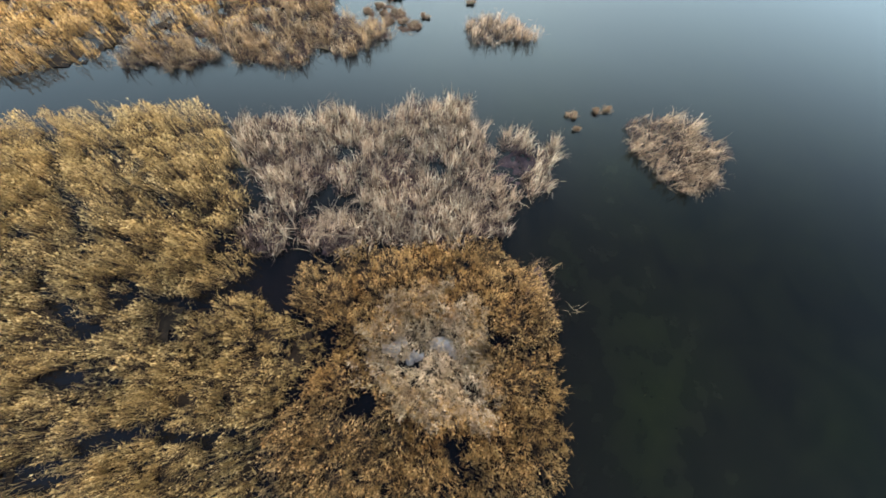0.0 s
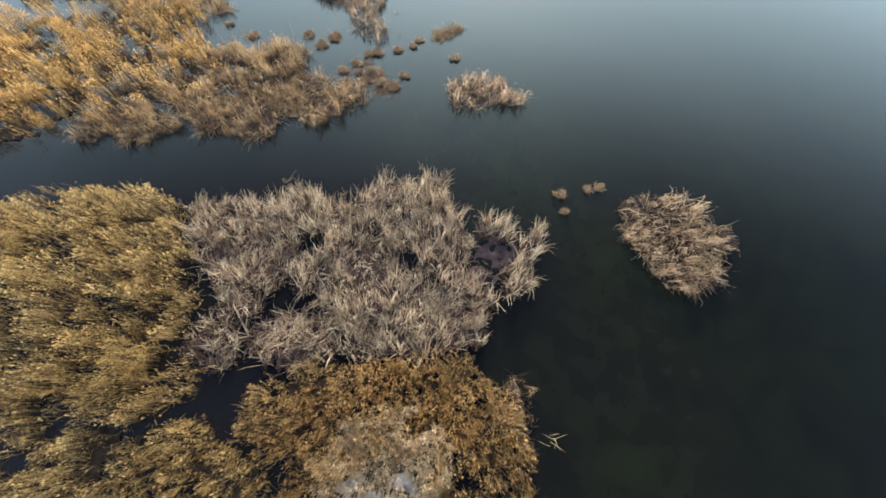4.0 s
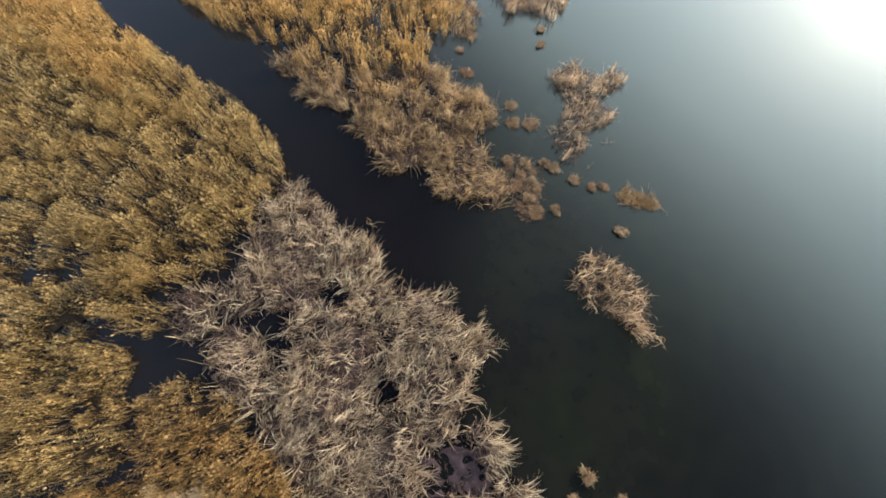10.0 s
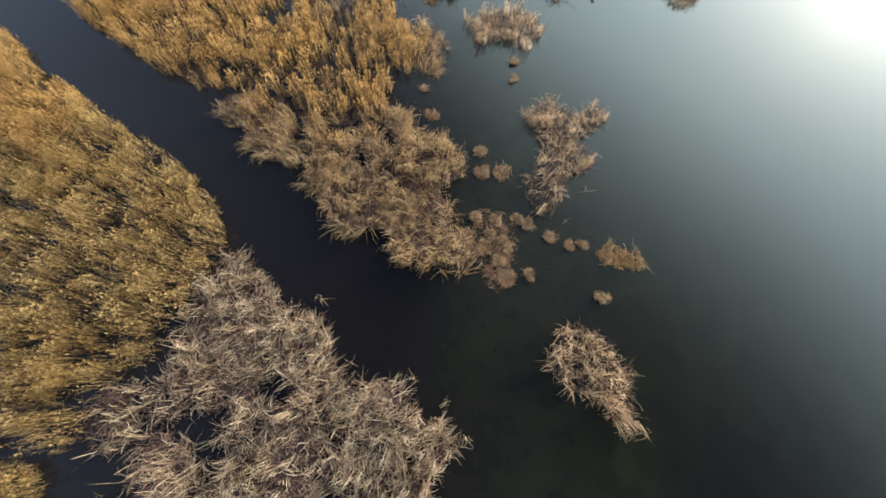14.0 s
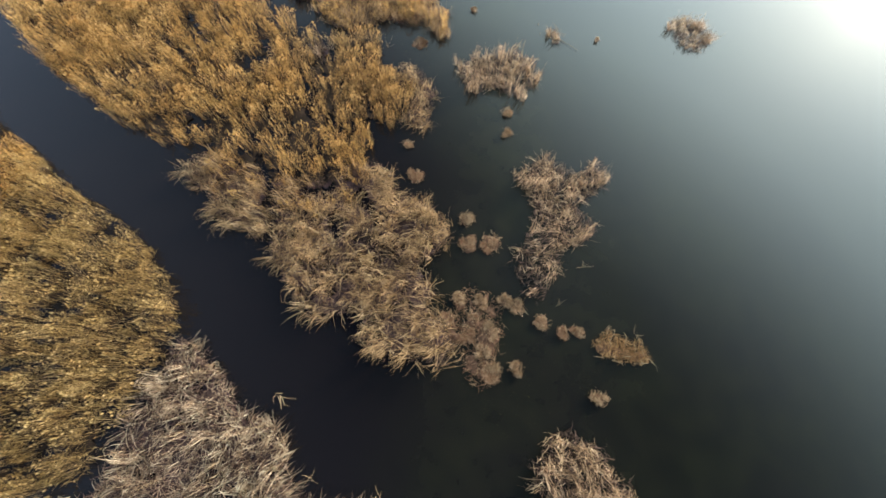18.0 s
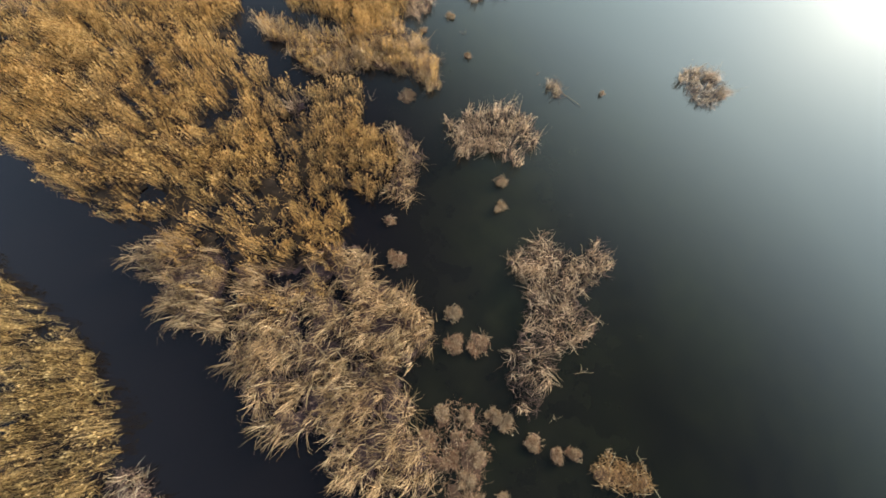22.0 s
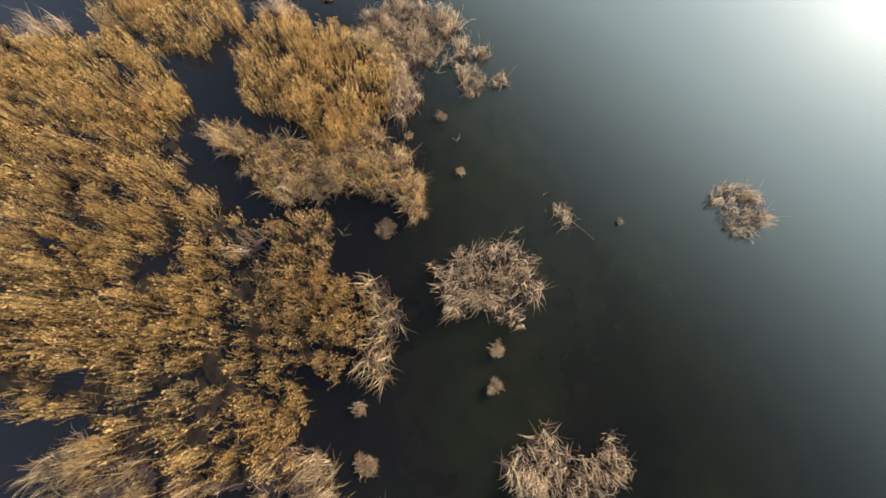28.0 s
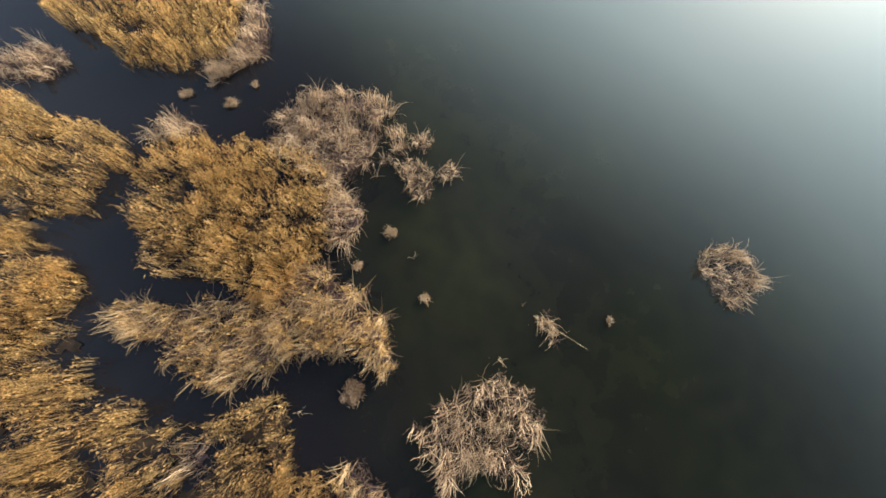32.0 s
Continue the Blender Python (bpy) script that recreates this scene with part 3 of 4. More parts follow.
# ---- ground and water ----
def sheet(name, z, size, step, rough, material, label, category):
    """A square sheet round the middle of the place, fine near it and coarse towards the horizon."""
    near = np.arange(-90, 91, step)
    far = np.array([150.0, 300.0, 700.0, size])
    ax = np.concatenate([-far[::-1], near, far])
    gx, gy = np.meshgrid(ax - 15, ax + 30, indexing="ij")
    gz = z + rough * (field(gx, gy, 3.0, 50) - 0.5) + rough * 0.5 * (field(gx, gy, 1.2, 51) - 0.5)
    k = len(ax)
    i, j = np.divmod(np.arange((k - 1) ** 2), k - 1)
    quads = np.stack([i * k + j, (i + 1) * k + j, (i + 1) * k + j + 1, i * k + j + 1], 1)
    piece = (np.stack([gx.ravel(), gy.ravel(), gz.ravel()], 1), quads.ravel(), np.full(len(quads), 4))
    return tagged(new(name, mesh_from(name, [piece], material, True)), label, category, "", "structure")


sheet("lake_bed", -0.75, 2500, 1.0, 0.35, BED, "dark muddy lake bed with green weed under shallow water", "ground")
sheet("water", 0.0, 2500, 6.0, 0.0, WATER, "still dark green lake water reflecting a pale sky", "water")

# ---- plan: outlines of the beds and of the open water inside them ----
BEDS = {}
BEDS["reed_south_far"] = [(-32.4, 23.05), (-27.8, 23.45), (-25.5, 23.65), (-22.0, 24.05), (-19.3, 24.05), (-15.5, 23.15), (-13.2, 22.15), (-12.9, 19.7), (-11.8, 17.7), (-11.7, 15.8), (-10.7, 14.4), (-11.8, 13.0), (-11.6, 11.4), (-10.4, 9.9), (-10.0, 8.8), (-9.9, 7.8), (-11.9, 7.4), (-15.9, 7.4), (-19.1, 7.8), (-22.7, 7.6)]
BEDS["cattail_south"] = [(-13.5, 22.2), (-11.5, 22.5), (-9.0, 22.4), (-7.3, 22.0), (-4.9, 22.6), (-2.6, 21.3), (-0.6, 21.1), (0.4, 22.9), (2.5, 23.0), (3.8, 22.7), (6.5, 22.8), (5.9, 20.8), (6.6, 18.7), (7.0, 17.5), (7.8, 18.7), (9.1, 18.8), (10.7, 17.9), (11.0, 16.8), (12.4, 17.9), (13.0, 17.5), (12.3, 15.9), (11.5, 14.7), (11.2, 13.0), (9.7, 12.4), (8.3, 12.1), (7.6, 10.8), (7.3, 9.8), (5.6, 9.4), (4.3, 8.9), (-1.0, 9.2), (-3.7, 9.6), (-6.2, 8.9), (-7.6, 10.3), (-8.5, 11.9), (-10.0, 11.8), (-10.7, 9.9), (-11.9, 11.4), (-11.2, 13.1), (-11.1, 14.5), (-11.6, 16.7), (-13.1, 19.5)]
BEDS["reed_point"] = [(-5.2, 11.5), (-0.9, 11.8), (2.9, 11.0), (6.9, 10.4), (6.3, 8.4), (7.1, 7.4), (8.9, 7.6), (8.8, 6.1), (8.9, 4.6), (9.1, 3.1), (8.6, 1.4), (8.5, -0.5), (8.2, -2.2), (7.9, -3.8), (6.8, -5.3), (6.0, -6.1), (-4.9, -6.1), (-9.3, -4.1), (-9.3, -0.9), (-6.1, 2.5), (-5.5, 3.7), (-7.5, 5.3), (-8.9, 6.0), (-7.8, 7.5), (-7.0, 9.2)]
BEDS["reed_south_near"] = [(-33.5, 23.3), (-26.3, 13.3), (-21.8, 11.6), (-18.7, 9.7), (-15.6, 11.0), (-12.0, 10.2), (-9.8, 8.0), (-9.7, 6.6), (-7.5, 5.3), (-5.5, 3.7), (-6.1, 2.5), (-9.2, -0.8), (-9.2, -4.1), (-4.8, -6.0), (-24.2, -3.4), (-29.7, 9.8)]
BEDS["reed_bank"] = [(-59.8, 17.6), (-51.5, 22.55), (-43.1, 22.65), (-36.4, 22.25), (-33.7, 23.05), (-29.6, 23.35), (-26.2, 23.05), (-21.0, 23.25), (-16.9, 23.05), (-13.6, 22.15), (-13.1, 19.8), (-15.9, 18.4), (-24.4, 17.7), (-33.2, 16.4), (-45.6, 12.3)]
BEDS["reed_north"] = [(-49.3, 28.0), (-42.6, 27.4), (-38.6, 27.2), (-34.1, 27.7), (-31.1, 27.7), (-27.5, 28.3), (-25.0, 30.4), (-23.2, 31.0), (-20.4, 31.7), (-18.4, 33.0), (-16.0, 33.9), (-14.6, 35.8), (-14.5, 37.8), (-14.6, 39.0), (-15.0, 39.9), (-16.2, 40.5), (-17.2, 42.8), (-20.1, 45.7), (-23.3, 48.9), (-25.1, 48.0), (-24.2, 45.2), (-25.3, 45.0), (-26.8, 44.7), (-28.7, 44.5), (-32.6, 45.7), (-37.3, 47.5), (-47.3, 39.6), (-52.3, 32.1)]
BEDS["cattail_north"] = [(-24.0, 31.1), (-23.8, 28.8), (-23.0, 28.2), (-20.4, 28.6), (-19.6, 27.6), (-17.5, 27.9), (-14.6, 29.2), (-14.1, 28.3), (-12.1, 28.1), (-9.7, 27.4), (-7.7, 27.4), (-6.9, 29.4), (-5.9, 29.4), (-5.3, 28.3), (-3.6, 28.5), (-2.4, 29.5), (-0.3, 30.2), (0.1, 31.2), (-0.2, 32.6), (-2.2, 33.9), (-2.9, 33.1), (-3.9, 34.3), (-5.2, 34.6), (-4.8, 37.0), (-6.0, 38.7), (-8.1, 39.0), (-10.5, 38.1), (-12.7, 39.2), (-14.5, 38.8), (-15.1, 37.0), (-16.1, 34.8), (-18.5, 33.3), (-21.3, 32.0)]
BEDS["cattail_spur"] = [(-18.3, 47.7), (-17.3, 48.4), (-15.3, 47.9), (-14.5, 47.4), (-14.2, 46.0), (-13.7, 45.0), (-12.9, 43.8), (-13.3, 43.2), (-14.9, 43.1), (-15.7, 44.7), (-16.5, 46.1), (-17.7, 46.6)]
BEDS["reed_islet"] = [(-39.1, 53.1), (-40.3, 54.6), (-40.5, 56.2), (-39.9, 58.0), (-38.5, 59.3), (-37.0, 59.5), (-35.9, 61.0), (-33.4, 61.9), (-31.1, 62.3), (-29.5, 61.9), (-27.8, 61.2), (-27.3, 59.2), (-25.7, 57.1), (-25.8, 56.8), (-26.7, 55.3), (-26.4, 54.0), (-26.0, 52.8), (-26.7, 51.7), (-28.3, 51.5), (-30.1, 52.0), (-31.2, 51.3), (-32.8, 50.6), (-33.8, 50.3), (-35.6, 50.6), (-37.2, 51.4)]
BEDS["cattail_islet_top"] = [(-40.9, 56.2), (-41.7, 58.2), (-41.8, 59.7), (-39.6, 60.3), (-38.1, 59.8), (-38.4, 59.0), (-39.9, 57.7)]
BEDS["cattail_islet_east"] = [(-34.9, 63.5), (-35.0, 65.9), (-34.1, 67.1), (-32.8, 68.2), (-30.3, 68.6), (-29.6, 69.5), (-28.2, 68.0), (-28.5, 66.9), (-27.2, 64.4), (-27.2, 62.9), (-27.9, 61.8), (-26.6, 61.2), (-25.3, 60.4), (-25.1, 58.9), (-24.8, 57.8), (-25.9, 57.1), (-28.2, 58.9), (-29.1, 60.7), (-30.6, 60.9), (-31.9, 61.0), (-34.2, 61.2)]
BEDS["cattail_islet_south"] = [(-34.5, 47.3), (-35.0, 48.6), (-34.4, 49.5), (-32.7, 49.4), (-31.0, 50.3), (-30.8, 51.2), (-28.9, 52.0), (-27.9, 53.4), (-27.5, 54.9), (-25.7, 56.8), (-24.0, 55.7), (-21.9, 56.9), (-22.3, 55.3), (-20.0, 56.1), (-19.9, 54.6), (-18.5, 54.2), (-18.0, 52.9), (-18.9, 51.9), (-20.3, 52.4), (-21.9, 52.4), (-22.2, 51.7), (-23.3, 50.9), (-24.5, 49.6), (-25.0, 48.6), (-25.4, 47.5), (-26.4, 46.7), (-27.8, 46.5), (-29.4, 46.8), (-31.6, 47.2), (-33.2, 46.8)]
BEDS["reed_west"] = [(-46.3, 45.3), (-42.0, 47.3), (-40.5, 48.4), (-37.4, 49.1), (-36.1, 48.3), (-35.1, 47.0), (-33.2, 46.4), (-32.2, 45.6), (-30.8, 44.8), (-31.7, 42.7), (-33.3, 40.0), (-36.7, 38.1)]
BEDS["reed_northwest"] = [(-55.4, 52.2), (-51.2, 55.1), (-48.9, 55.4), (-46.8, 55.7), (-44.0, 56.8), (-41.4, 56.7), (-40.1, 55.0), (-41.0, 53.9), (-40.7, 52.3), (-39.2, 51.8), (-40.7, 50.1), (-43.3, 48.4), (-47.0, 45.9)]
BEDS["reed_far"] = [(-59.9, 62.5), (-55.7, 61.3), (-52.4, 60.9), (-49.8, 61.4), (-46.8, 60.6), (-45.4, 61.3), (-43.1, 62.7), (-42.3, 64.6), (-41.3, 65.9), (-42.4, 68.5), (-45.6, 72.9)]
BEDS["cattail_far_east"] = [(-46.3, 71.7), (-44.4, 73.1), (-41.2, 70.2), (-39.0, 67.6), (-39.8, 66.2), (-40.1, 63.1), (-41.1, 62.7), (-42.8, 65.9)]
BEDS["cattail_far_west"] = [(-56.8, 55.4), (-54.4, 57.1), (-54.4, 59.0), (-52.1, 59.9), (-50.7, 59.6), (-50.0, 57.6), (-52.5, 55.5), (-54.7, 53.8)]
BEDS["reed_west_mid"] = [(-57.0, 38.0), (-53.8, 42.6), (-51.0, 43.6), (-48.6, 45.2), (-45.0, 46.4), (-41.8, 47.5), (-39.1, 48.0), (-35.8, 47.8), (-34.6, 46.3), (-32.7, 45.6), (-31.3, 43.9), (-27.4, 44.9), (-25.0, 46.6), (-25.1, 47.6), (-23.8, 48.9), (-22.7, 48.8), (-21.2, 47.5), (-19.8, 45.8), (-18.6, 46.0), (-17.3, 44.4), (-15.7, 42.9), (-16.6, 42.0), (-16.0, 40.6), (-15.1, 39.9), (-15.8, 38.9), (-16.5, 37.6), (-19.1, 37.8), (-24.3, 34.4), (-25.7, 32.0), (-27.8, 30.2), (-31.1, 27.5)]
BEDS["reed_orange"] = [(-26.5, 40.1), (-27.0, 42.1), (-26.9, 43.7), (-24.9, 46.5), (-25.1, 47.6), (-23.8, 48.9), (-22.6, 48.9), (-21.2, 47.6), (-19.8, 45.8), (-19.2, 46.8), (-17.8, 47.2), (-16.4, 46.0), (-15.6, 44.6), (-14.8, 43.1), (-14.5, 41.9), (-15.6, 41.6), (-16.6, 41.6), (-18.5, 38.4), (-21.3, 39.5)]
BEDS["bleached"] = [(-4.3, 3.6), (-2.1, 6.0), (1.2, 6.7), (3.6, 5.5), (4.8, 3.2), (3.9, 0.8), (5.1, -0.9), (3.6, -2.1), (1.7, -2.4), (0.2, -1.9), (-1.5, -1.0), (-3.6, 0.6)]
BEDS["reed_join"] = [(-47.6, 46.0), (-43.8, 48.6), (-40.8, 50.7), (-39.8, 50.2), (-39.2, 48.9), (-42.0, 47.0), (-46.3, 45.0)]
BEDS["reed_mix"] = [(-23.7, 31.2), (-20.8, 32.8), (-17.2, 34.8), (-15.2, 37.3), (-14.4, 38.7), (-12.9, 37.4), (-12.0, 35.2), (-14.0, 32.0), (-16.9, 29.9), (-20.8, 28.7)]
BEDS["reed_fill"] = [(-46.0, 15.0), (-38.0, 17.5), (-32.2, 17.3), (-29.6, 18.7), (-27.5, 18.6), (-26.0, 13.3), (-25.0, 8.0), (-31.0, 6.0), (-38.0, 9.0), (-44.0, 12.5)]
BEDS["island_east"] = [(18.8, 19.3), (21.0, 20.4), (21.9, 19.7), (23.8, 19.8), (25.4, 19.1), (25.3, 17.3), (27.0, 16.4), (27.1, 15.1), (25.4, 13.8), (24.3, 12.0), (22.5, 11.4), (20.5, 11.7), (19.6, 13.4), (18.8, 14.8), (18.1, 16.4)]
BEDS["island_mid"] = [(6.6, 29.9), (6.8, 32.3), (8.0, 33.6), (9.6, 33.9), (11.2, 33.4), (12.0, 33.1), (13.3, 31.0), (14.1, 30.7), (13.8, 29.2), (12.3, 29.4), (11.1, 29.4), (9.4, 28.9), (8.0, 29.2)]
BEDS["island_long"] = [(-5.3, 44.4), (-5.4, 46.3), (-4.7, 47.2), (-5.0, 48.6), (-3.4, 48.4), (-1.8, 48.6), (-1.3, 51.1), (0.1, 50.9), (1.3, 49.1), (0.9, 47.5), (0.3, 46.1), (2.1, 46.2), (2.3, 44.7), (1.8, 42.9), (1.9, 41.4), (2.6, 40.0), (2.3, 38.1), (0.9, 37.6), (-0.6, 38.7), (-1.6, 40.4), (-2.0, 42.9), (-2.8, 44.1)]
BEDS["island_inner"] = [(-16.4, 51.0), (-15.6, 51.5), (-15.4, 52.7), (-14.4, 54.2), (-13.6, 55.0), (-13.2, 56.5), (-11.5, 56.4), (-10.2, 55.9), (-9.1, 55.9), (-8.7, 54.0), (-8.8, 51.6), (-10.3, 50.9), (-11.6, 50.8), (-12.3, 48.9), (-13.7, 49.2)]
BEDS["island_round"] = [(-4.15, 70.5), (-2.95, 72.0), (-0.85, 72.0), (0.25, 70.6), (0.25, 68.5), (-0.45, 67.4), (-2.15, 67.7), (-3.55, 68.4)]
BEDS["island_small"] = [(-12.3, 60.3), (-11.9, 61.2), (-10.9, 60.7), (-10.3, 59.9), (-10.2, 59.1), (-11.3, 59.1)]
BEDS["island_corner"] = [(-25.4, 64.1), (-25.4, 65.3), (-24.6, 66.1), (-23.0, 65.9), (-22.4, 64.5), (-22.7, 63.0), (-24.0, 63.1)]
BEDS["cattail_tip"] = [(-51.2, 42.3), (-52.5, 44.3), (-51.3, 45.9), (-49.1, 45.8), (-49.1, 43.7)]
BEDS["cattail_lobe"] = [(-12.2, 11.8), (-10.8, 12.6), (-9.2, 12.6), (-8.5, 11.6), (-8.3, 10.6), (-9.1, 9.4), (-10.0, 9.3), (-11.1, 10.2)]
BEDS["cattail_point"] = [(5.6, 7.4), (7.1, 6.9), (8.5, 8.1), (9.5, 7.8), (9.5, 5.8), (9.3, 3.5), (7.9, 3.7), (6.7, 5.3)]
BEDS["cattail_patch"] = [(-25.9, 43.6), (-26.1, 44.7), (-25.2, 45.4), (-23.9, 44.0), (-24.1, 42.9), (-24.6, 42.6)]
BEDS["mat_brown"] = [(6.2, 38.3), (6.5, 39.7), (7.7, 40.0), (8.8, 40.3), (9.6, 39.7), (8.3, 38.4), (7.1, 37.9)]
BEDS["mat_sedge"] = [(-2.9, 34.8), (-1.9, 35.9), (-0.4, 36.7), (1.6, 35.0), (2.7, 32.6), (1.8, 31.4), (0.1, 32.0), (-1.8, 33.0)]
BEDS["mud_flat"] = [(6.0, 16.3), (7.4, 17.2), (11.2, 17.6), (10.9, 15.1), (9.8, 13.3), (7.6, 13.2), (6.2, 14.8)]
POOLS = {}
POOLS["pool_a"] = [(-8.2, 11.0), (-8.7, 12.0), (-8.4, 12.6), (-7.4, 13.0), (-7.5, 13.7), (-6.8, 14.5), (-5.9, 15.2), (-5.2, 15.0), (-4.7, 14.1), (-3.7, 14.0), (-3.0, 12.8), (-3.6, 12.3), (-4.6, 12.8), (-5.6, 13.1), (-7.2, 12.8), (-7.9, 12.2), (-7.9, 11.3)]
POOLS["pool_b"] = [(-10.7, 8.4), (-10.2, 9.0), (-9.3, 9.4), (-8.6, 10.3), (-8.3, 11.0), (-7.2, 9.9), (-6.6, 9.3), (-6.9, 8.7), (-8.0, 8.3), (-8.3, 7.6), (-8.7, 6.9), (-9.8, 6.7), (-10.4, 7.1)]
POOLS["gap_a"] = [(-13.1, 17.5), (-12.1, 17.4), (-11.2, 16.4), (-10.7, 15.1), (-9.9, 14.3), (-10.2, 13.6), (-10.8, 13.0), (-11.5, 13.3), (-11.4, 14.5), (-11.9, 15.8)]
POOLS["gap_b"] = [(-5.6, 18.4), (-4.1, 18.8), (-3.5, 18.1), (-4.2, 17.2), (-5.0, 17.4)]
POOLS["gap_c"] = [(1.7, 16.2), (2.8, 16.8), (3.3, 15.6), (2.5, 15.0), (1.5, 15.5)]
POOLS["gap_d"] = [(-13.6, 10.0), (-13.5, 10.6), (-12.6, 11.2), (-11.7, 11.1), (-11.5, 10.5), (-12.2, 10.0), (-13.0, 9.9)]
POOLS["ditch_a"] = [(-13.8, 7.1), (-12.4, 7.8), (-11.0, 8.9), (-10.5, 8.4), (-10.4, 7.7), (-11.5, 7.3), (-13.2, 6.8)]
POOLS["ditch_c"] = [(-21.6, 3.7), (-20.3, 4.0), (-19.7, 3.2), (-19.4, 2.6), (-20.2, 2.4), (-21.5, 2.9)]
POOLS["ditch_d"] = [(-19.5, 0.2), (-17.5, 0.3), (-14.8, 0.4), (-13.2, -0.3), (-10.1, -0.6), (-10.1, -1.2), (-13.3, -0.9), (-15.2, -0.3), (-17.3, -0.5), (-18.8, -0.4)]
POOLS["ditch_f"] = [(-4.8, 0.1), (-3.6, 0.2), (-3.4, -0.7), (-4.2, -1.1), (-4.8, -0.6)]
POOLS["ditch_h"] = [(-6.1, 5.3), (-4.9, 4.2), (-5.0, 3.7), (-5.9, 4.0)]
POOLS["nest_hole"] = [(-1.3, 2.3), (-0.6, 2.3), (0.1, 1.9), (-0.3, 1.3), (-1.1, 1.4)]
POOLS["mud_bay"] = [(6.4, 15.1), (7.2, 16.7), (6.4, 18.6), (7.1, 19.0), (8.3, 16.8), (10.1, 16.6), (11.0, 16.8), (10.7, 15.9), (9.1, 14.7), (8.8, 13.2), (8.1, 12.6), (7.5, 13.3), (7.6, 14.2), (6.7, 14.3)]
POOLS["ditch_e"] = [(-21.8, -1.3), (-18.9, -1.4), (-18.2, -1.7), (-20.7, -2.1), (-21.5, -2.1)]
POOLS["ditch_g"] = [(5.1, 2.6), (5.9, 2.4), (6.0, 1.8), (5.2, 1.9)]
POOLS["inlet"] = [(-42.3, 47.9), (-41.9, 49.5), (-40.5, 50.6), (-38.7, 51.1), (-36.7, 50.1), (-35.4, 49.5), (-33.3, 49.8), (-31.2, 51.2), (-31.1, 50.1), (-33.4, 48.8), (-35.2, 48.0), (-35.1, 47.0), (-34.4, 46.3), (-31.6, 46.5), (-30.2, 45.9), (-28.3, 45.9), (-25.7, 46.6), (-25.9, 45.3), (-27.8, 45.0), (-29.6, 45.0), (-31.2, 43.9), (-32.7, 44.1), (-33.4, 45.3), (-35.5, 45.9), (-36.3, 46.1), (-37.1, 47.9), (-39.2, 48.7), (-41.0, 48.4)]
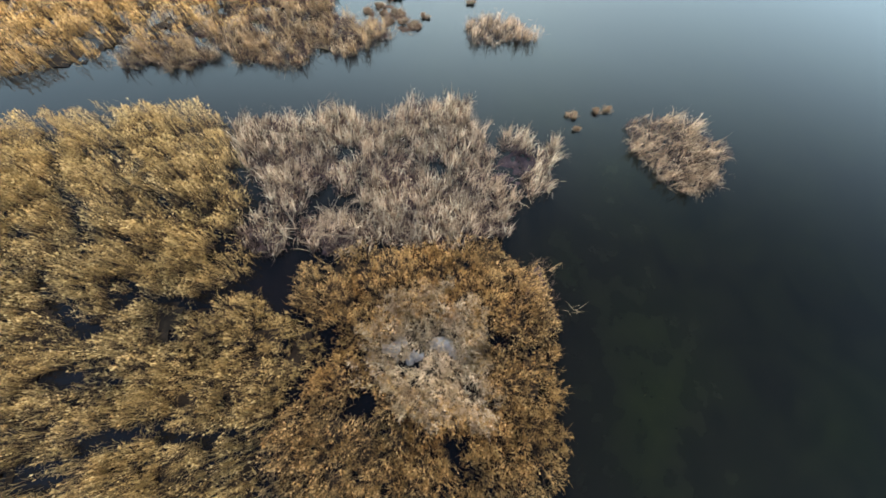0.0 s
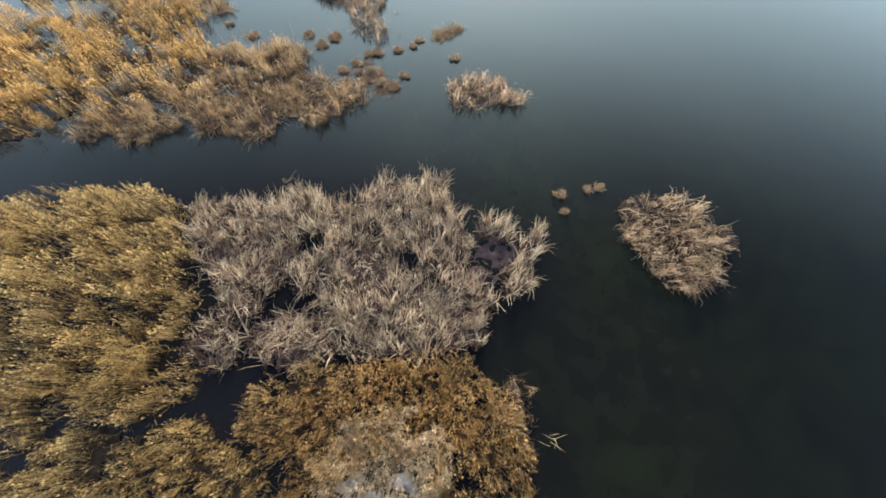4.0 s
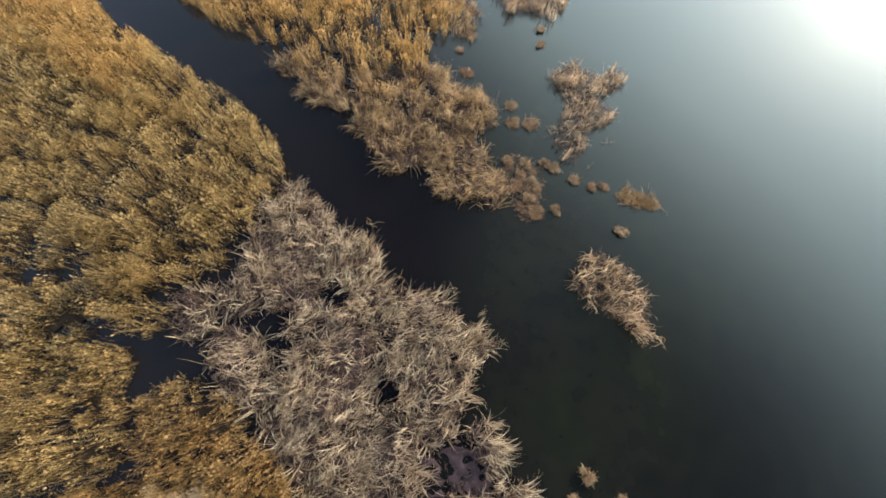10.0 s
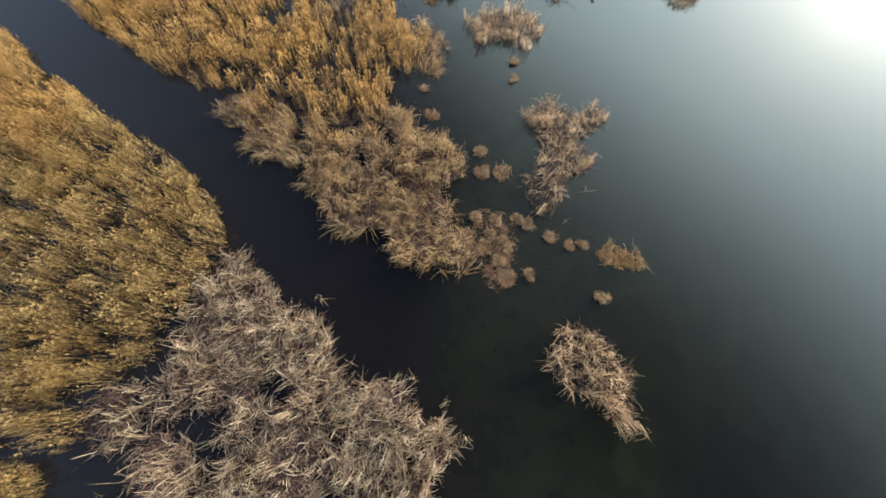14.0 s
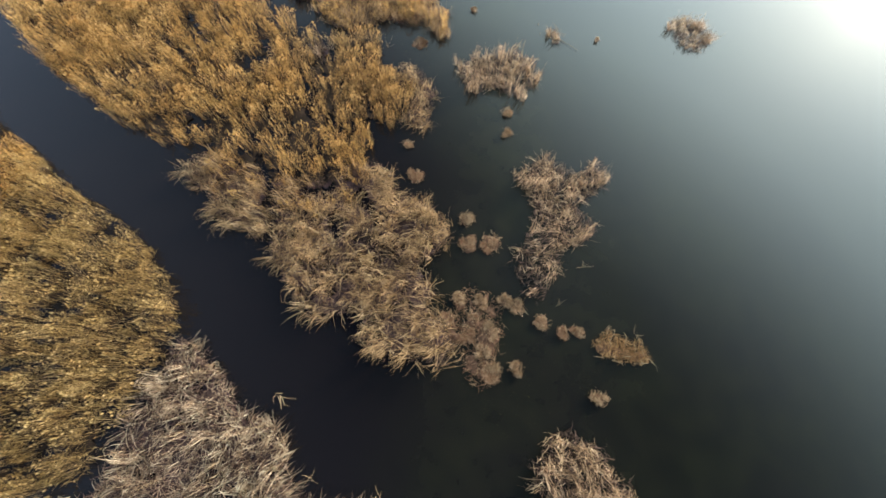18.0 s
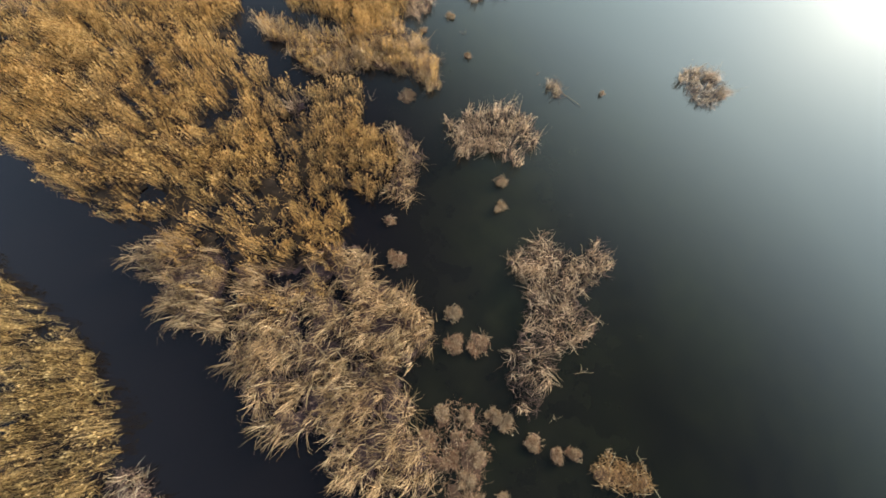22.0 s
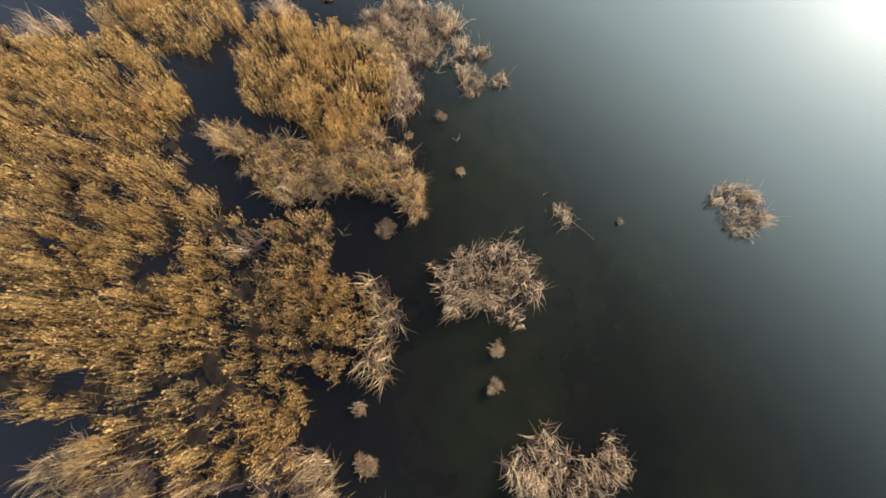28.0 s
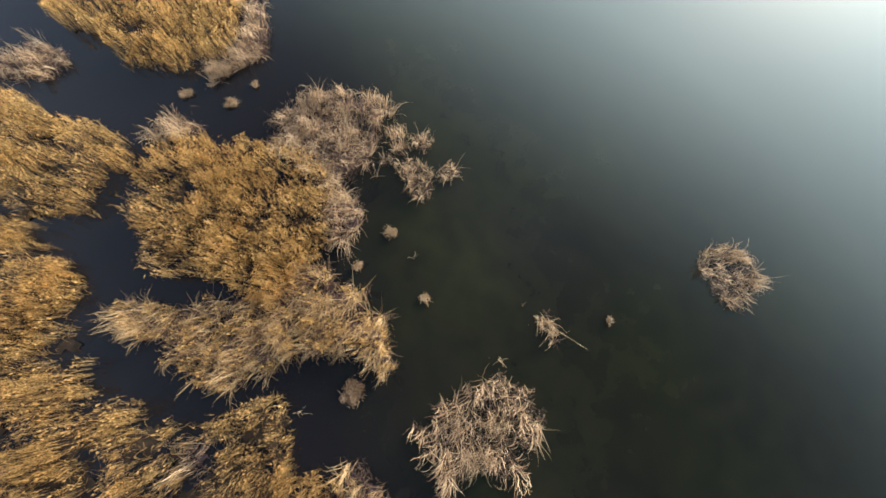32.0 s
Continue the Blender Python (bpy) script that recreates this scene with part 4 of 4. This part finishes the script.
# narrow dark seams between the tufts: a bent line and its width
SEAMS = [
    ([(-19.3, 9.2), (-17.2, 8.2), (-18.6, 6.9), (-20.0, 5.8)], 0.8),
    ([(-36.5, 38.2), (-34.2, 37.4), (-34.2, 35.6), (-32.2, 35.3), (-30.3, 35.0), (-29.3, 35.0)], 0.39),
    ([(-31.6, 41.8), (-29.4, 41.2), (-27.5, 40.2)], 0.59),
    ([(-24.9, 38.3), (-26.0, 36.8), (-25.1, 35.9), (-23.6, 34.3)], 0.39),
    ([(-27.1, 45.8), (-24.4, 43.9), (-22.8, 41.9), (-20.9, 41.1), (-18.9, 39.2), (-18.8, 38.1)], 0.33),
    ([(-21.4, 36.5), (-20.3, 36.2), (-18.9, 36.8), (-18.9, 38.0)], 0.39),
    ([(-28.3, 31.5), (-27.4, 30.4), (-27.3, 29.1)], 0.45),
    ([(-25.4, 33.4), (-23.7, 33.8), (-22.9, 32.8)], 0.33),
    ([(-20.5, 34.4), (-19.5, 33.3), (-18.1, 32.6)], 0.39),
    ([(-18.6, 42.6), (-17.4, 41.7), (-16.6, 40.4)], 0.33),
    ([(-15.9, 35.5), (-14.4, 34.0), (-14.5, 34.8)], 0.33),
    ([(-34.9, 41.8), (-35.6, 43.2), (-35.8, 44.4)], 0.45),
    ([(-30.0, 41.4), (-28.7, 41.0), (-28.4, 40.3)], 0.78),
    ([(-26.3, 41.5), (-23.5, 42.8), (-22.5, 42.2), (-20.6, 40.3)], 0.33),
    ([(-20.5, 44.5), (-21.9, 45.5)], 0.33),
    ([(-28.7, 38.5), (-26.9, 40.0)], 0.45),
    ([(-34.8, 38.0), (-33.5, 38.4)], 0.52),
    ([(-25.9, 45.0), (-24.5, 44.4)], 0.45),
    ([(-17.3, 43.4), (-16.2, 43.4)], 0.33),
    ([(-18.8, 32.8), (-16.5, 31.2), (-15.2, 29.5), (-15.4, 28.6)], 0.33),
    ([(-15.1, 36.1), (-12.4, 34.0), (-11.3, 32.3)], 0.26),
    ([(-13.4, 37.7), (-10.4, 35.1)], 0.33),
    ([(-17.6, 15.1), (-16.1, 14.7), (-14.3, 13.4)], 0.52),
    ([(-20.4, 18.2), (-18.8, 17.4)], 0.33),
    ([(-20.5, 34.1), (-18.5, 33.5), (-17.8, 32.4)], 0.33),
    ([(-18.7, 37.8), (-16.2, 36.1), (-14.6, 35.2), (-13.5, 36.2)], 0.33),
    ([(-15.7, 33.1), (-13.7, 34.3)], 0.33),
    ([(-31.2, 34.0), (-27.7, 36.6)], 0.33),
    ([(-23.2, 33.7), (-24.2, 32.1)], 0.39),
    ([(-35.7, 42.7), (-34.4, 41.2), (-34.7, 40.0)], 0.6),
    ([(-38.1, 38.8), (-34.7, 38.0), (-32.9, 38.1)], 0.6),
    ([(4.7, 2.7), (5.8, 2.0), (7.0, 1.6)], 0.5),
    ([(1.1, -2.6), (1.3, -3.7), (1.4, -4.8)], 0.7),
    ([(2.3, 0.2), (2.6, -0.2)], 0.6),
    ([(3.5, -0.7), (3.8, -1.3)], 0.6),
    ([(-6.1, 9.6), (-5.1, 8.2)], 0.6),
    ([(5.6, -3.2), (5.9, -5.3)], 0.5),
    ([(-26.3, 21.5), (-24.8, 17.2), (-22.4, 14.1), (-20.9, 11.0)], 0.75),
    ([(-18.7, 16.9), (-17.0, 14.2), (-16.2, 12.9)], 0.8),
    ([(-23.8, 10.0), (-22.2, 7.8), (-19.9, 5.8)], 0.9),
    ([(-14.0, 14.5), (-13.3, 12.0), (-11.5, 9.2)], 0.8),
    ([(-21.8, 19.7), (-20.2, 17.1)], 0.5),
    ([(-28.0, 14.9), (-26.3, 14.5), (-25.5, 15.6)], 0.6),
    ([(-19.8, 12.0), (-16.6, 10.6)], 0.5),
    ([(-20.3, 33.2), (-18.9, 32.4), (-17.2, 31.6), (-16.0, 30.9)], 0.75),
    ([(-15.6, 33.6), (-14.7, 34.9), (-14.2, 34.2)], 1.0),
    ([(-12.9, 36.0), (-11.3, 35.5), (-10.2, 35.2)], 0.8),
    ([(-12.8, 33.6), (-11.4, 33.0)], 0.8),
]
SILT_PATCHES = [
    [(-2.4, 3.5), (-1.4, 3.4), (-1.1, 2.7), (-1.6, 2.2), (-2.3, 2.6)],
    [(-0.7, 3.2), (-0.1, 3.0), (-0.1, 2.0), (-0.7, 2.1)],
    [(0.3, 3.0), (1.9, 3.0), (2.5, 2.4), (1.9, 1.8), (0.6, 2.0)],
]

# ---- reed beds ----
def bed(key):
    return BEDS[key]


order = []


def taken():
    return tuple(order)


def plant_bed(kind, name, key, label, *args, free=False, **kw):
    ob = kind(name, bed(key), label, *args, claimed=() if free else taken(), **kw)
    order.append(bed(key))
    return ob


reed_bed("reed_bed", BEDS["bleached"], "bleached grey-beige reeds round a small pale hole", BLEACHED, BLEACHED, seed=61, tall=1.25, per_m2=85, plumes=0.12, gaps=-0.2, tuft=1.2, fray=0.8, clumpy=0.0)
mid = np.array(BEDS["bleached"]).mean(0)
order.append([tuple(mid + 0.62 * (np.array(q) - mid)) for q in BEDS["bleached"]])
plant_bed(cattail_bed, "cattail_bed", "cattail_lobe", "small lobe of greyish cattails between two dark pools", GREY_CATTAIL, seed=85, inset=0.15, long_=1.2, wild=0.2, tall=1.5, width=0.032, each=6, bend=0.15, sway=0.04, comb=1.5, wind=radians(62))
plant_bed(cattail_bed, "cattail_bed", "cattail_patch", "small patch of pale cattails lost among golden reeds", CATTAIL, seed=87, inset=0.1)
plant_bed(cattail_bed, "cattail_bed", "cattail_tip", "pale cattails at the tip of a reed bed", CATTAIL, seed=89)
cattail_bed("cattail_bed", BEDS["cattail_point"], "few tan cattails standing among orange-brown reeds", TAN, seed=91, per_m2=4, inset=0.1)
plant_bed(cattail_bed, "cattail_bed", "cattail_south", "greyish tan dead cattails bent over in swirls on wet litter", GREY_CATTAIL, seed=41, long_=1.35, wild=0.2, tall=1.4, gaps=0.06, per_m2=11, each=6, width=0.032, bend=0.15, sway=0.04, comb=1.5, wind=radians(62))
plant_bed(reed_bed, "reed_bed", "reed_point", "orange-brown winter reeds on a point in dark water", ORANGE, PLUME_ORANGE, seed=21, gaps=0.02, tall=1.4, clumpy=0.35)
plant_bed(reed_bed, "reed_bed", "reed_south_far", "tall golden winter reeds with pale plumes along a channel", OLIVE, PLUME_OLIVE, seed=23, gaps=0.1, tall=1.8)
plant_bed(reed_bed, "reed_bed", "reed_bank", "tall golden winter reeds on a bank above a dark channel", GOLD, PLUME, seed=39, gaps=0.04, tall=1.9)
plant_bed(reed_bed, "reed_bed", "reed_fill", "golden winter reeds closing a gap in the bank", OLIVE, PLUME_OLIVE, seed=67, tall=1.5, gaps=0.0, free=True)
plant_bed(reed_bed, "reed_bed", "reed_south_near", "olive-gold winter reeds cut by dark ditches", OLIVE, PLUME_OLIVE, seed=25, tall=1.45, gaps=0.08)
reed_bed("reed_bed", BEDS["reed_mix"], "sparse golden reed tufts mixed with tan cattails", GOLD, PLUME, seed=63, tall=1.4, gaps=0.24, tuft=1.2, per_m2=40)
plant_bed(cattail_bed, "cattail_bed", "cattail_north", "tan dead cattails fringing the golden reeds", TAN, seed=43, wild=0.25, gaps=0.13, per_m2=10.5)
plant_bed(cattail_bed, "cattail_bed", "cattail_spur", "small spur of tan dead cattails beside golden reeds", TAN, seed=45, per_m2=9)
plant_bed(reed_bed, "reed_bed", "reed_orange", "orange-gold bushy reeds at the edge of open water", ORANGE, PLUME_ORANGE, seed=57, gaps=0.07, tall=1.5)
plant_bed(reed_bed, "reed_bed", "reed_west", "tall golden reeds beside a dark inlet", GOLD, PLUME, seed=27, tall=1.5)
plant_bed(cattail_bed, "cattail_bed", "cattail_islet_top", "pale dead cattails at the tip of an islet", CATTAIL, seed=47)
plant_bed(cattail_bed, "cattail_bed", "cattail_islet_east", "pale tangled cattails at the edge of a reed islet", CATTAIL, seed=49, free=True, gaps=0.06)
plant_bed(cattail_bed, "cattail_bed", "cattail_islet_south", "golden-tan combed cattails at the foot of a reed islet", TAN, seed=51, free=True, gaps=0.05)
plant_bed(reed_bed, "reed_bed", "reed_islet", "bushy orange-gold reeds on an islet", GOLD, PLUME_ORANGE, seed=29, gaps=0.05, free=True, clump=4.0)
reed_bed("reed_bed", BEDS["cattail_islet_south"], "sparse golden reeds among combed cattails", GOLD, PLUME, seed=69, tall=1.3, gaps=0.24, tuft=1.3, per_m2=26)
plant_bed(reed_bed, "reed_bed", "reed_northwest", "tall straw-coloured reeds combed by wind", GOLD, PLUME, seed=31)
plant_bed(reed_bed, "reed_bed", "reed_join", "straw-coloured reeds joining two golden beds", GOLD, PLUME, seed=65, gaps=0.08, tall=1.5)
plant_bed(reed_bed, "reed_bed", "reed_far", "dense golden reeds across a dark inlet", GOLD, PLUME, seed=33)
plant_bed(reed_bed, "reed_bed", "reed_north", "tall golden winter reeds in bushy tufts", GOLD, PLUME, seed=35)
plant_bed(reed_bed, "reed_bed", "reed_west_mid", "golden-brown reeds in separate bushy tufts", GOLD, PLUME, seed=37, tuft=1.6, gaps=0.09, tall=1.45)
plant_bed(cattail_bed, "cattail_bed", "cattail_far_east", "pale cattail fringe of a golden reed bed", CATTAIL, seed=53)
plant_bed(cattail_bed, "cattail_bed", "cattail_far_west", "pale patch of dead cattails in dark water", CATTAIL, seed=55)

# ---- islands of cattail ----
for key, label, seed in (
    ("island_east", "pale combed cattail island in open water", 71),
    ("island_mid", "wedge-shaped cattail island in dark water", 73),
    ("island_long", "long ragged cattail island with two lobes", 75),
    ("island_inner", "ragged cattail island beside golden reeds", 77),
    ("island_round", "small round cattail island far out in open water", 79),
    ("island_small", "small heap of broken cattail stalks in water", 81),
    ("island_corner", "small ragged cattail clump off the reed edge", 83),
):
    little = key in ("island_small", "island_corner", "island_round")
    cattail_bed("cattail_island", BEDS[key], label, CATTAIL, seed=seed, group="cattail islands", category="reed island", kind="thing", fray=0.3, gaps=-0.15 if little else 0.06, loose=18, per_m2=8, each=6, width=0.031, wild=0.5, tuft=1.2, comb=0.7, tall=0.9 if little else 1.3, long_=0.85 if little else 1.25, inset=0.15 if little else 0.35)


for x, y, r in ((-27.2, 66.9, 0.8), (-26.2, 66.0, 0.6), (-25.1, 67.3, 0.8), (-26.4, 64.8, 0.7), (-22.2, 66.2, 0.7)):
    ring = [(x + r * math.cos(a), y + 0.8 * r * math.sin(a)) for a in (k * math.pi / 4 for k in range(8))]
    cattail_bed("cattail_clump", ring, "small clump of pale cattail stalks off a reed islet", CATTAIL, seed=int(95 + 10 * r), group="cattail clumps", category="reed clump", kind="thing", fray=0.2, gaps=-0.2, loose=4, per_m2=10, each=5, width=0.034, wild=0.6, tall=1.1, long_=0.8, inset=0.0)


# ---- sedge tussocks ----
def tussock(x, y, rx, ry, pale):
    root = tagged(new("sedge_tussock"), "pale-topped sedge tussock standing in dark water" if pale else "low brown sedge tussock half sunk in water", "tussock", "sedge tussocks")
    root.location = (x, y, 0)
    size = (rx + ry) / 2
    bm = bmesh.new()
    bmesh.ops.create_icosphere(bm, subdivisions=3, radius=1)
    broad = 0.38 if pale else 0.6
    for v in bm.verts:
        w = 1 + 0.6 * noise.noise(v.co * 1.4 + Vector((x, y, 0))) + 0.4 * noise.noise(v.co * 4 + Vector((y, x, 0)))
        v.co = Vector((v.co.x * rx * w * broad, v.co.y * ry * w * broad, max(-0.2, v.co.z * (0.035 if pale else 0.05) * w)))
    me = bpy.data.meshes.new("mound")
    bm.to_mesh(me)
    bm.free()
    me.materials.append(MOUND)
    under("mound", me, root, "dark brown rooty mound")
    k = int(30 + 60 * size)
    a, r = rng.uniform(0, 6.28, k), np.sqrt(rng.random(k)) * 0.75
    straw = blades(np.cos(a) * r * rx, np.sin(a) * r * ry, np.full(k, 0.05), rng.uniform(0, 6.28, k), rng.uniform(0.12, 0.38, k), rng.uniform(0.08, 0.28, k), rng.uniform(0.022, 0.034, k), rng.uniform(0.2, 1.4, k), 4, 0.2)
    under("straw", mesh_from("straw", [straw], SEDGE), root, "pale crossed straws on top")
    crowns = 2 + int(size * 4)
    for c in range(crowns):
        # each crown: a small sheaf of leaves that falls outwards
        ca, cr = rng.uniform(0, 6.28), math.sqrt(rng.random()) * 0.62
        ox, oy = math.cos(ca) * cr * rx, math.sin(ca) * cr * ry
        n = int(rng.integers(100, 170))
        a, r = rng.uniform(0, 6.28, n), np.sqrt(rng.random(n)) * 0.16 * size
        bx, by = ox + np.cos(a) * r, oy + np.sin(a) * r
        tall_ = (0.17 if pale else 0.10) * rng.uniform(0.7, 1.3)
        lead = ca + rng.normal(0, 0.5)
        az = np.where(rng.random(n) < 0.3, a, lead) + rng.normal(0, 1.2, n)
        leaf = blades(bx, by, np.full(n, 0.05), az, min(0.42, 0.5 * size) * rng.uniform(0.2, 1.0, n), tall_ * rng.uniform(0.5, 1.3, n), rng.uniform(0.018, 0.034, n), rng.uniform(0.2, 1.4, n), 5)
        under("crown", mesh_from("crown", [leaf], SEDGE if pale or rng.random() < 0.12 else SEDGE_BROWN), root)
    return root


tussock(14.6, 20.3, 0.63, 0.53, True)
tussock(14.6, 18.8, 0.45, 0.38, True)
tussock(16.9, 20.5, 0.51, 0.49, True)
tussock(17.9, 20.6, 0.55, 0.54, True)
tussock(4.3, 37.5, 0.55, 0.47, False)
tussock(5.1, 38.2, 0.66, 0.44, False)
tussock(2.9, 37.2, 0.66, 0.69, False)
tussock(0.2, 36.6, 0.52, 0.64, True)
tussock(1.1, 36.9, 0.88, 0.63, True)
tussock(-0.9, 35.6, 0.73, 0.5, True)
tussock(-2.2, 34.8, 0.66, 0.53, True)
tussock(-1.9, 33.4, 0.64, 0.54, False)
tussock(-0.3, 33.4, 0.78, 0.66, False)
tussock(0.7, 34.5, 0.78, 0.66, True)
tussock(-0.7, 34.5, 0.58, 0.41, False)
tussock(1.1, 33.1, 0.69, 0.57, True)
tussock(2.1, 32.5, 0.96, 0.85, False)
tussock(3.3, 33.7, 0.59, 0.56, True)
tussock(8.2, 35.7, 0.75, 0.54, True)
tussock(-5.5, 39.6, 0.64, 0.85, True)
tussock(-4.2, 38.3, 0.78, 0.88, False)
tussock(-3.0, 39.4, 0.95, 0.97, False)
tussock(-10.7, 39.9, 0.83, 0.8, False)
tussock(-13.1, 41.7, 0.48, 0.51, False)
tussock(-9.2, 49.7, 0.61, 0.68, True)
tussock(-7.9, 47.9, 0.55, 0.59, True)
tussock(-19.1, 57.6, 0.42, 0.38, True)
tussock(-19.9, 50.6, 0.96, 0.82, False)
tussock(-23.4, 60.2, 0.62, 0.53, True)
tussock(-8.1, 62.5, 0.21, 0.22, True)
tussock(-23.9, 57.2, 0.34, 0.4, False)
tussock(-38.7, 62.6, 0.52, 0.65, True)
tussock(-38.4, 64.8, 0.29, 0.31, True)
tussock(-41.9, 61.5, 0.55, 0.7, True)
tussock(-41.4, 64.3, 1.14, 0.95, True)


# ---- brown floating mat ----
def heap(outline, lift=0.0):
    """A low uneven sheet that sinks under the water all round its outline."""
    p = np.array(outline)
    lo, hi = p.min(0) - 0.4, p.max(0) + 0.4
    axis_x, axis_y = np.arange(lo[0], hi[0], 0.2), np.arange(lo[1], hi[1], 0.2)
    gx, gy = (a.ravel() for a in np.meshgrid(axis_x, axis_y, indexing="ij"))
    fx, fy = frayed(gx, gy, 0.5)
    rim = sum(inside(outline, fx + 0.35 * dx, fy + 0.35 * dy).astype(float) for dx in (-1, 0, 1) for dy in (-1, 0, 1)) / 9
    gz = -0.36 + (0.26 + lift) * rim + 0.16 * field(gx, gy, 0.45, 91) + 0.1 * (field(gx, gy, 0.22, 92) - 0.5)
    ny = len(axis_y)
    i, j = np.divmod(np.arange((len(axis_x) - 1) * (ny - 1)), ny - 1)
    quads = np.stack([i * ny + j, (i + 1) * ny + j, (i + 1) * ny + j + 1, i * ny + j + 1], 1)
    return np.stack([gx, gy, gz], 1), quads.ravel(), np.full(len(quads), 4)


raft = tagged(new("floating_mat"), "reddish-brown floating mat of rotten sedge with pale stalks", "floating mat")
cx, cy = np.array(BEDS["mat_brown"]).mean(0)
under("peat", mesh_from("peat", [heap(BEDS["mat_brown"], 0.1)], MOUND, True), raft, "wet reddish-brown peat")
gx, gy = sow(BEDS["mat_brown"], 190, 0.25, (), False)
k = len(gx)
under("sedge", mesh_from("sedge", [blades(gx, gy, np.full(k, 0.05), rng.uniform(0, 6.28, k), rng.uniform(0.1, 0.45, k), rng.uniform(0.05, 0.25, k), rng.uniform(0.02, 0.035, k), rng.uniform(0.3, 1.5, k), 4)], MATTED), raft)
for i in range(16):
    j = int(rng.integers(k))
    stalk(raft, cx + (gx[j] - cx) * 1.05, cy + (gy[j] - cy) * 1.05, 0.1, rng.uniform(0, 360), rng.uniform(0.5, 1.1), rng.uniform(25, 85))

for key, name, label, mat_ in (("mat_sedge", "sedge_mat", "reddish-brown rotten sedge between tussocks in water", MOUND), ("mud_flat", "mud_flat", "dark purplish mud with strewn straw among cattails", LITTER)):
    shoal = tagged(new(name), label, "mud" if name == "mud_flat" else "sedge mat")
    under("peat", mesh_from("peat", [heap(BEDS[key], 0.03 if name == "mud_flat" else 0.0)], mat_, True), shoal)
    sx, sy = sow(BEDS[key], 40 if name == "sedge_mat" else 14, 0.4, (), False)
    k = len(sx)
    under("straw", mesh_from("straw", [blades(sx, sy, np.full(k, 0.02), rng.uniform(0, 6.28, k), rng.uniform(0.1, 0.6, k), rng.uniform(0.03, 0.2, k), rng.uniform(0.016, 0.03, k), rng.uniform(0.3, 1.5, k), 4)], SEDGE_BROWN if name == "sedge_mat" else OLD), shoal, "", "stuff")

hole = tagged(new("mud_hole"), "small pale grey mud patches round a dark hole among bleached reeds", "mud")
for patch in SILT_PATCHES:
    under("silt", mesh_from("silt", [heap(patch, 0.42)], SILT, True), hole)

# ---- sprigs of loose stalks at the edges ----
SPRIGS = [
    (-22.1, 66.2, 1.3),
    (-26.6, 63.2, 1.0),
    (-20.9, 53.7, 0.9),
    (3.0, 42.3, 1.0),
    (-21.1, 59.6, 0.5),
    (-13.5, 60.5, 0.4),
    (-12.6, 59.6, 0.3),
    (-8.0, 62.7, 0.3),
    (10.3, 3.9, 1.5),
    (-6.4, 23.3, 1.1),
    (3.9, 23.7, 1.1),
    (6.1, 23.0, 1.0),
    (1.6, 23.5, 1.0),
    (-2.0, 21.8, 0.7),
    (6.5, 39.7, 0.8),
    (8.1, 40.6, 0.8),
    (3.1, 38.9, 0.7),
    (-22.3, 66.6, 0.7),
    (-13.1, 56.8, 1.0),
    (-21.8, 48.4, 0.9),
    (-4.0, 34.1, 0.8),
]


for x, y, size in SPRIGS:
    sprig = tagged(new("reed_sprig"), "few pale broken reed stalks sticking out of water", "reed sprig", "reed sprigs")
    sprig.location = (x, y, 0)
    for i in range(3 + int(size * 3)):
        stalk(sprig, rng.normal(0, 0.12 * size), rng.normal(0, 0.12 * size), 0, rng.uniform(0, 360), size * rng.uniform(0.5, 1.2), rng.uniform(5, 70), 0.013, rng.random() < 0.4)

stick = tagged(new("fallen_stick"), "long thin pale stick lying on the water", "stick")
stick.location = (-10.81, 60.19, 0.06)
stalk(stick, 0, 0, 0, 87.7, 2.25, 88, 0.024, False)

# ---- weed under the water ----
WEEDS = [
    (6.2, 35.5, 2.5, 1.3),
    (4.5, 32.0, 2.1, 1.0),
    (17.2, 13.0, 1.3, 1.6),
    (15.5, 14.8, 1.6, 1.5),
    (16.6, 9.3, 1.8, 1.2),
    (-22.7, 49.2, 1.3, 0.6),
    (-19.2, 49.4, 1.5, 0.4),
    (-23.3, 50.5, 1.6, 0.9),
    (-19.0, 49.8, 1.8, 0.6),
    (5.5, 35.1, 2.6, 1.3),
    (3.5, 30.6, 2.4, 0.8),
    (17.3, 12.5, 1.4, 1.6),
    (13.2, -2.6, 1.1, 1.9),
]


for x, y, rx, ry in WEEDS:
    n = int(min(2600, 260 * rx * ry + 200))
    a, r = rng.uniform(0, 6.28, n), np.sqrt(rng.random(n)) ** 1.4
    wx, wy = frayed(np.cos(a) * r * rx + x, np.sin(a) * r * ry + y, 0.9)
    leaf = blades(wx, wy, np.full(n, -0.3), rng.uniform(0, 6.28, n), rng.uniform(0.1, 0.4, n), rng.uniform(0.26, 0.334, n), rng.uniform(0.03, 0.06, n), rng.uniform(0.0, 0.15, n), 4)
    tagged(new("water_weed", mesh_from("water_weed", [leaf], WEED)), "dim green weed reaching up to the surface of dark water", "water weed", "water weed", "stuff")
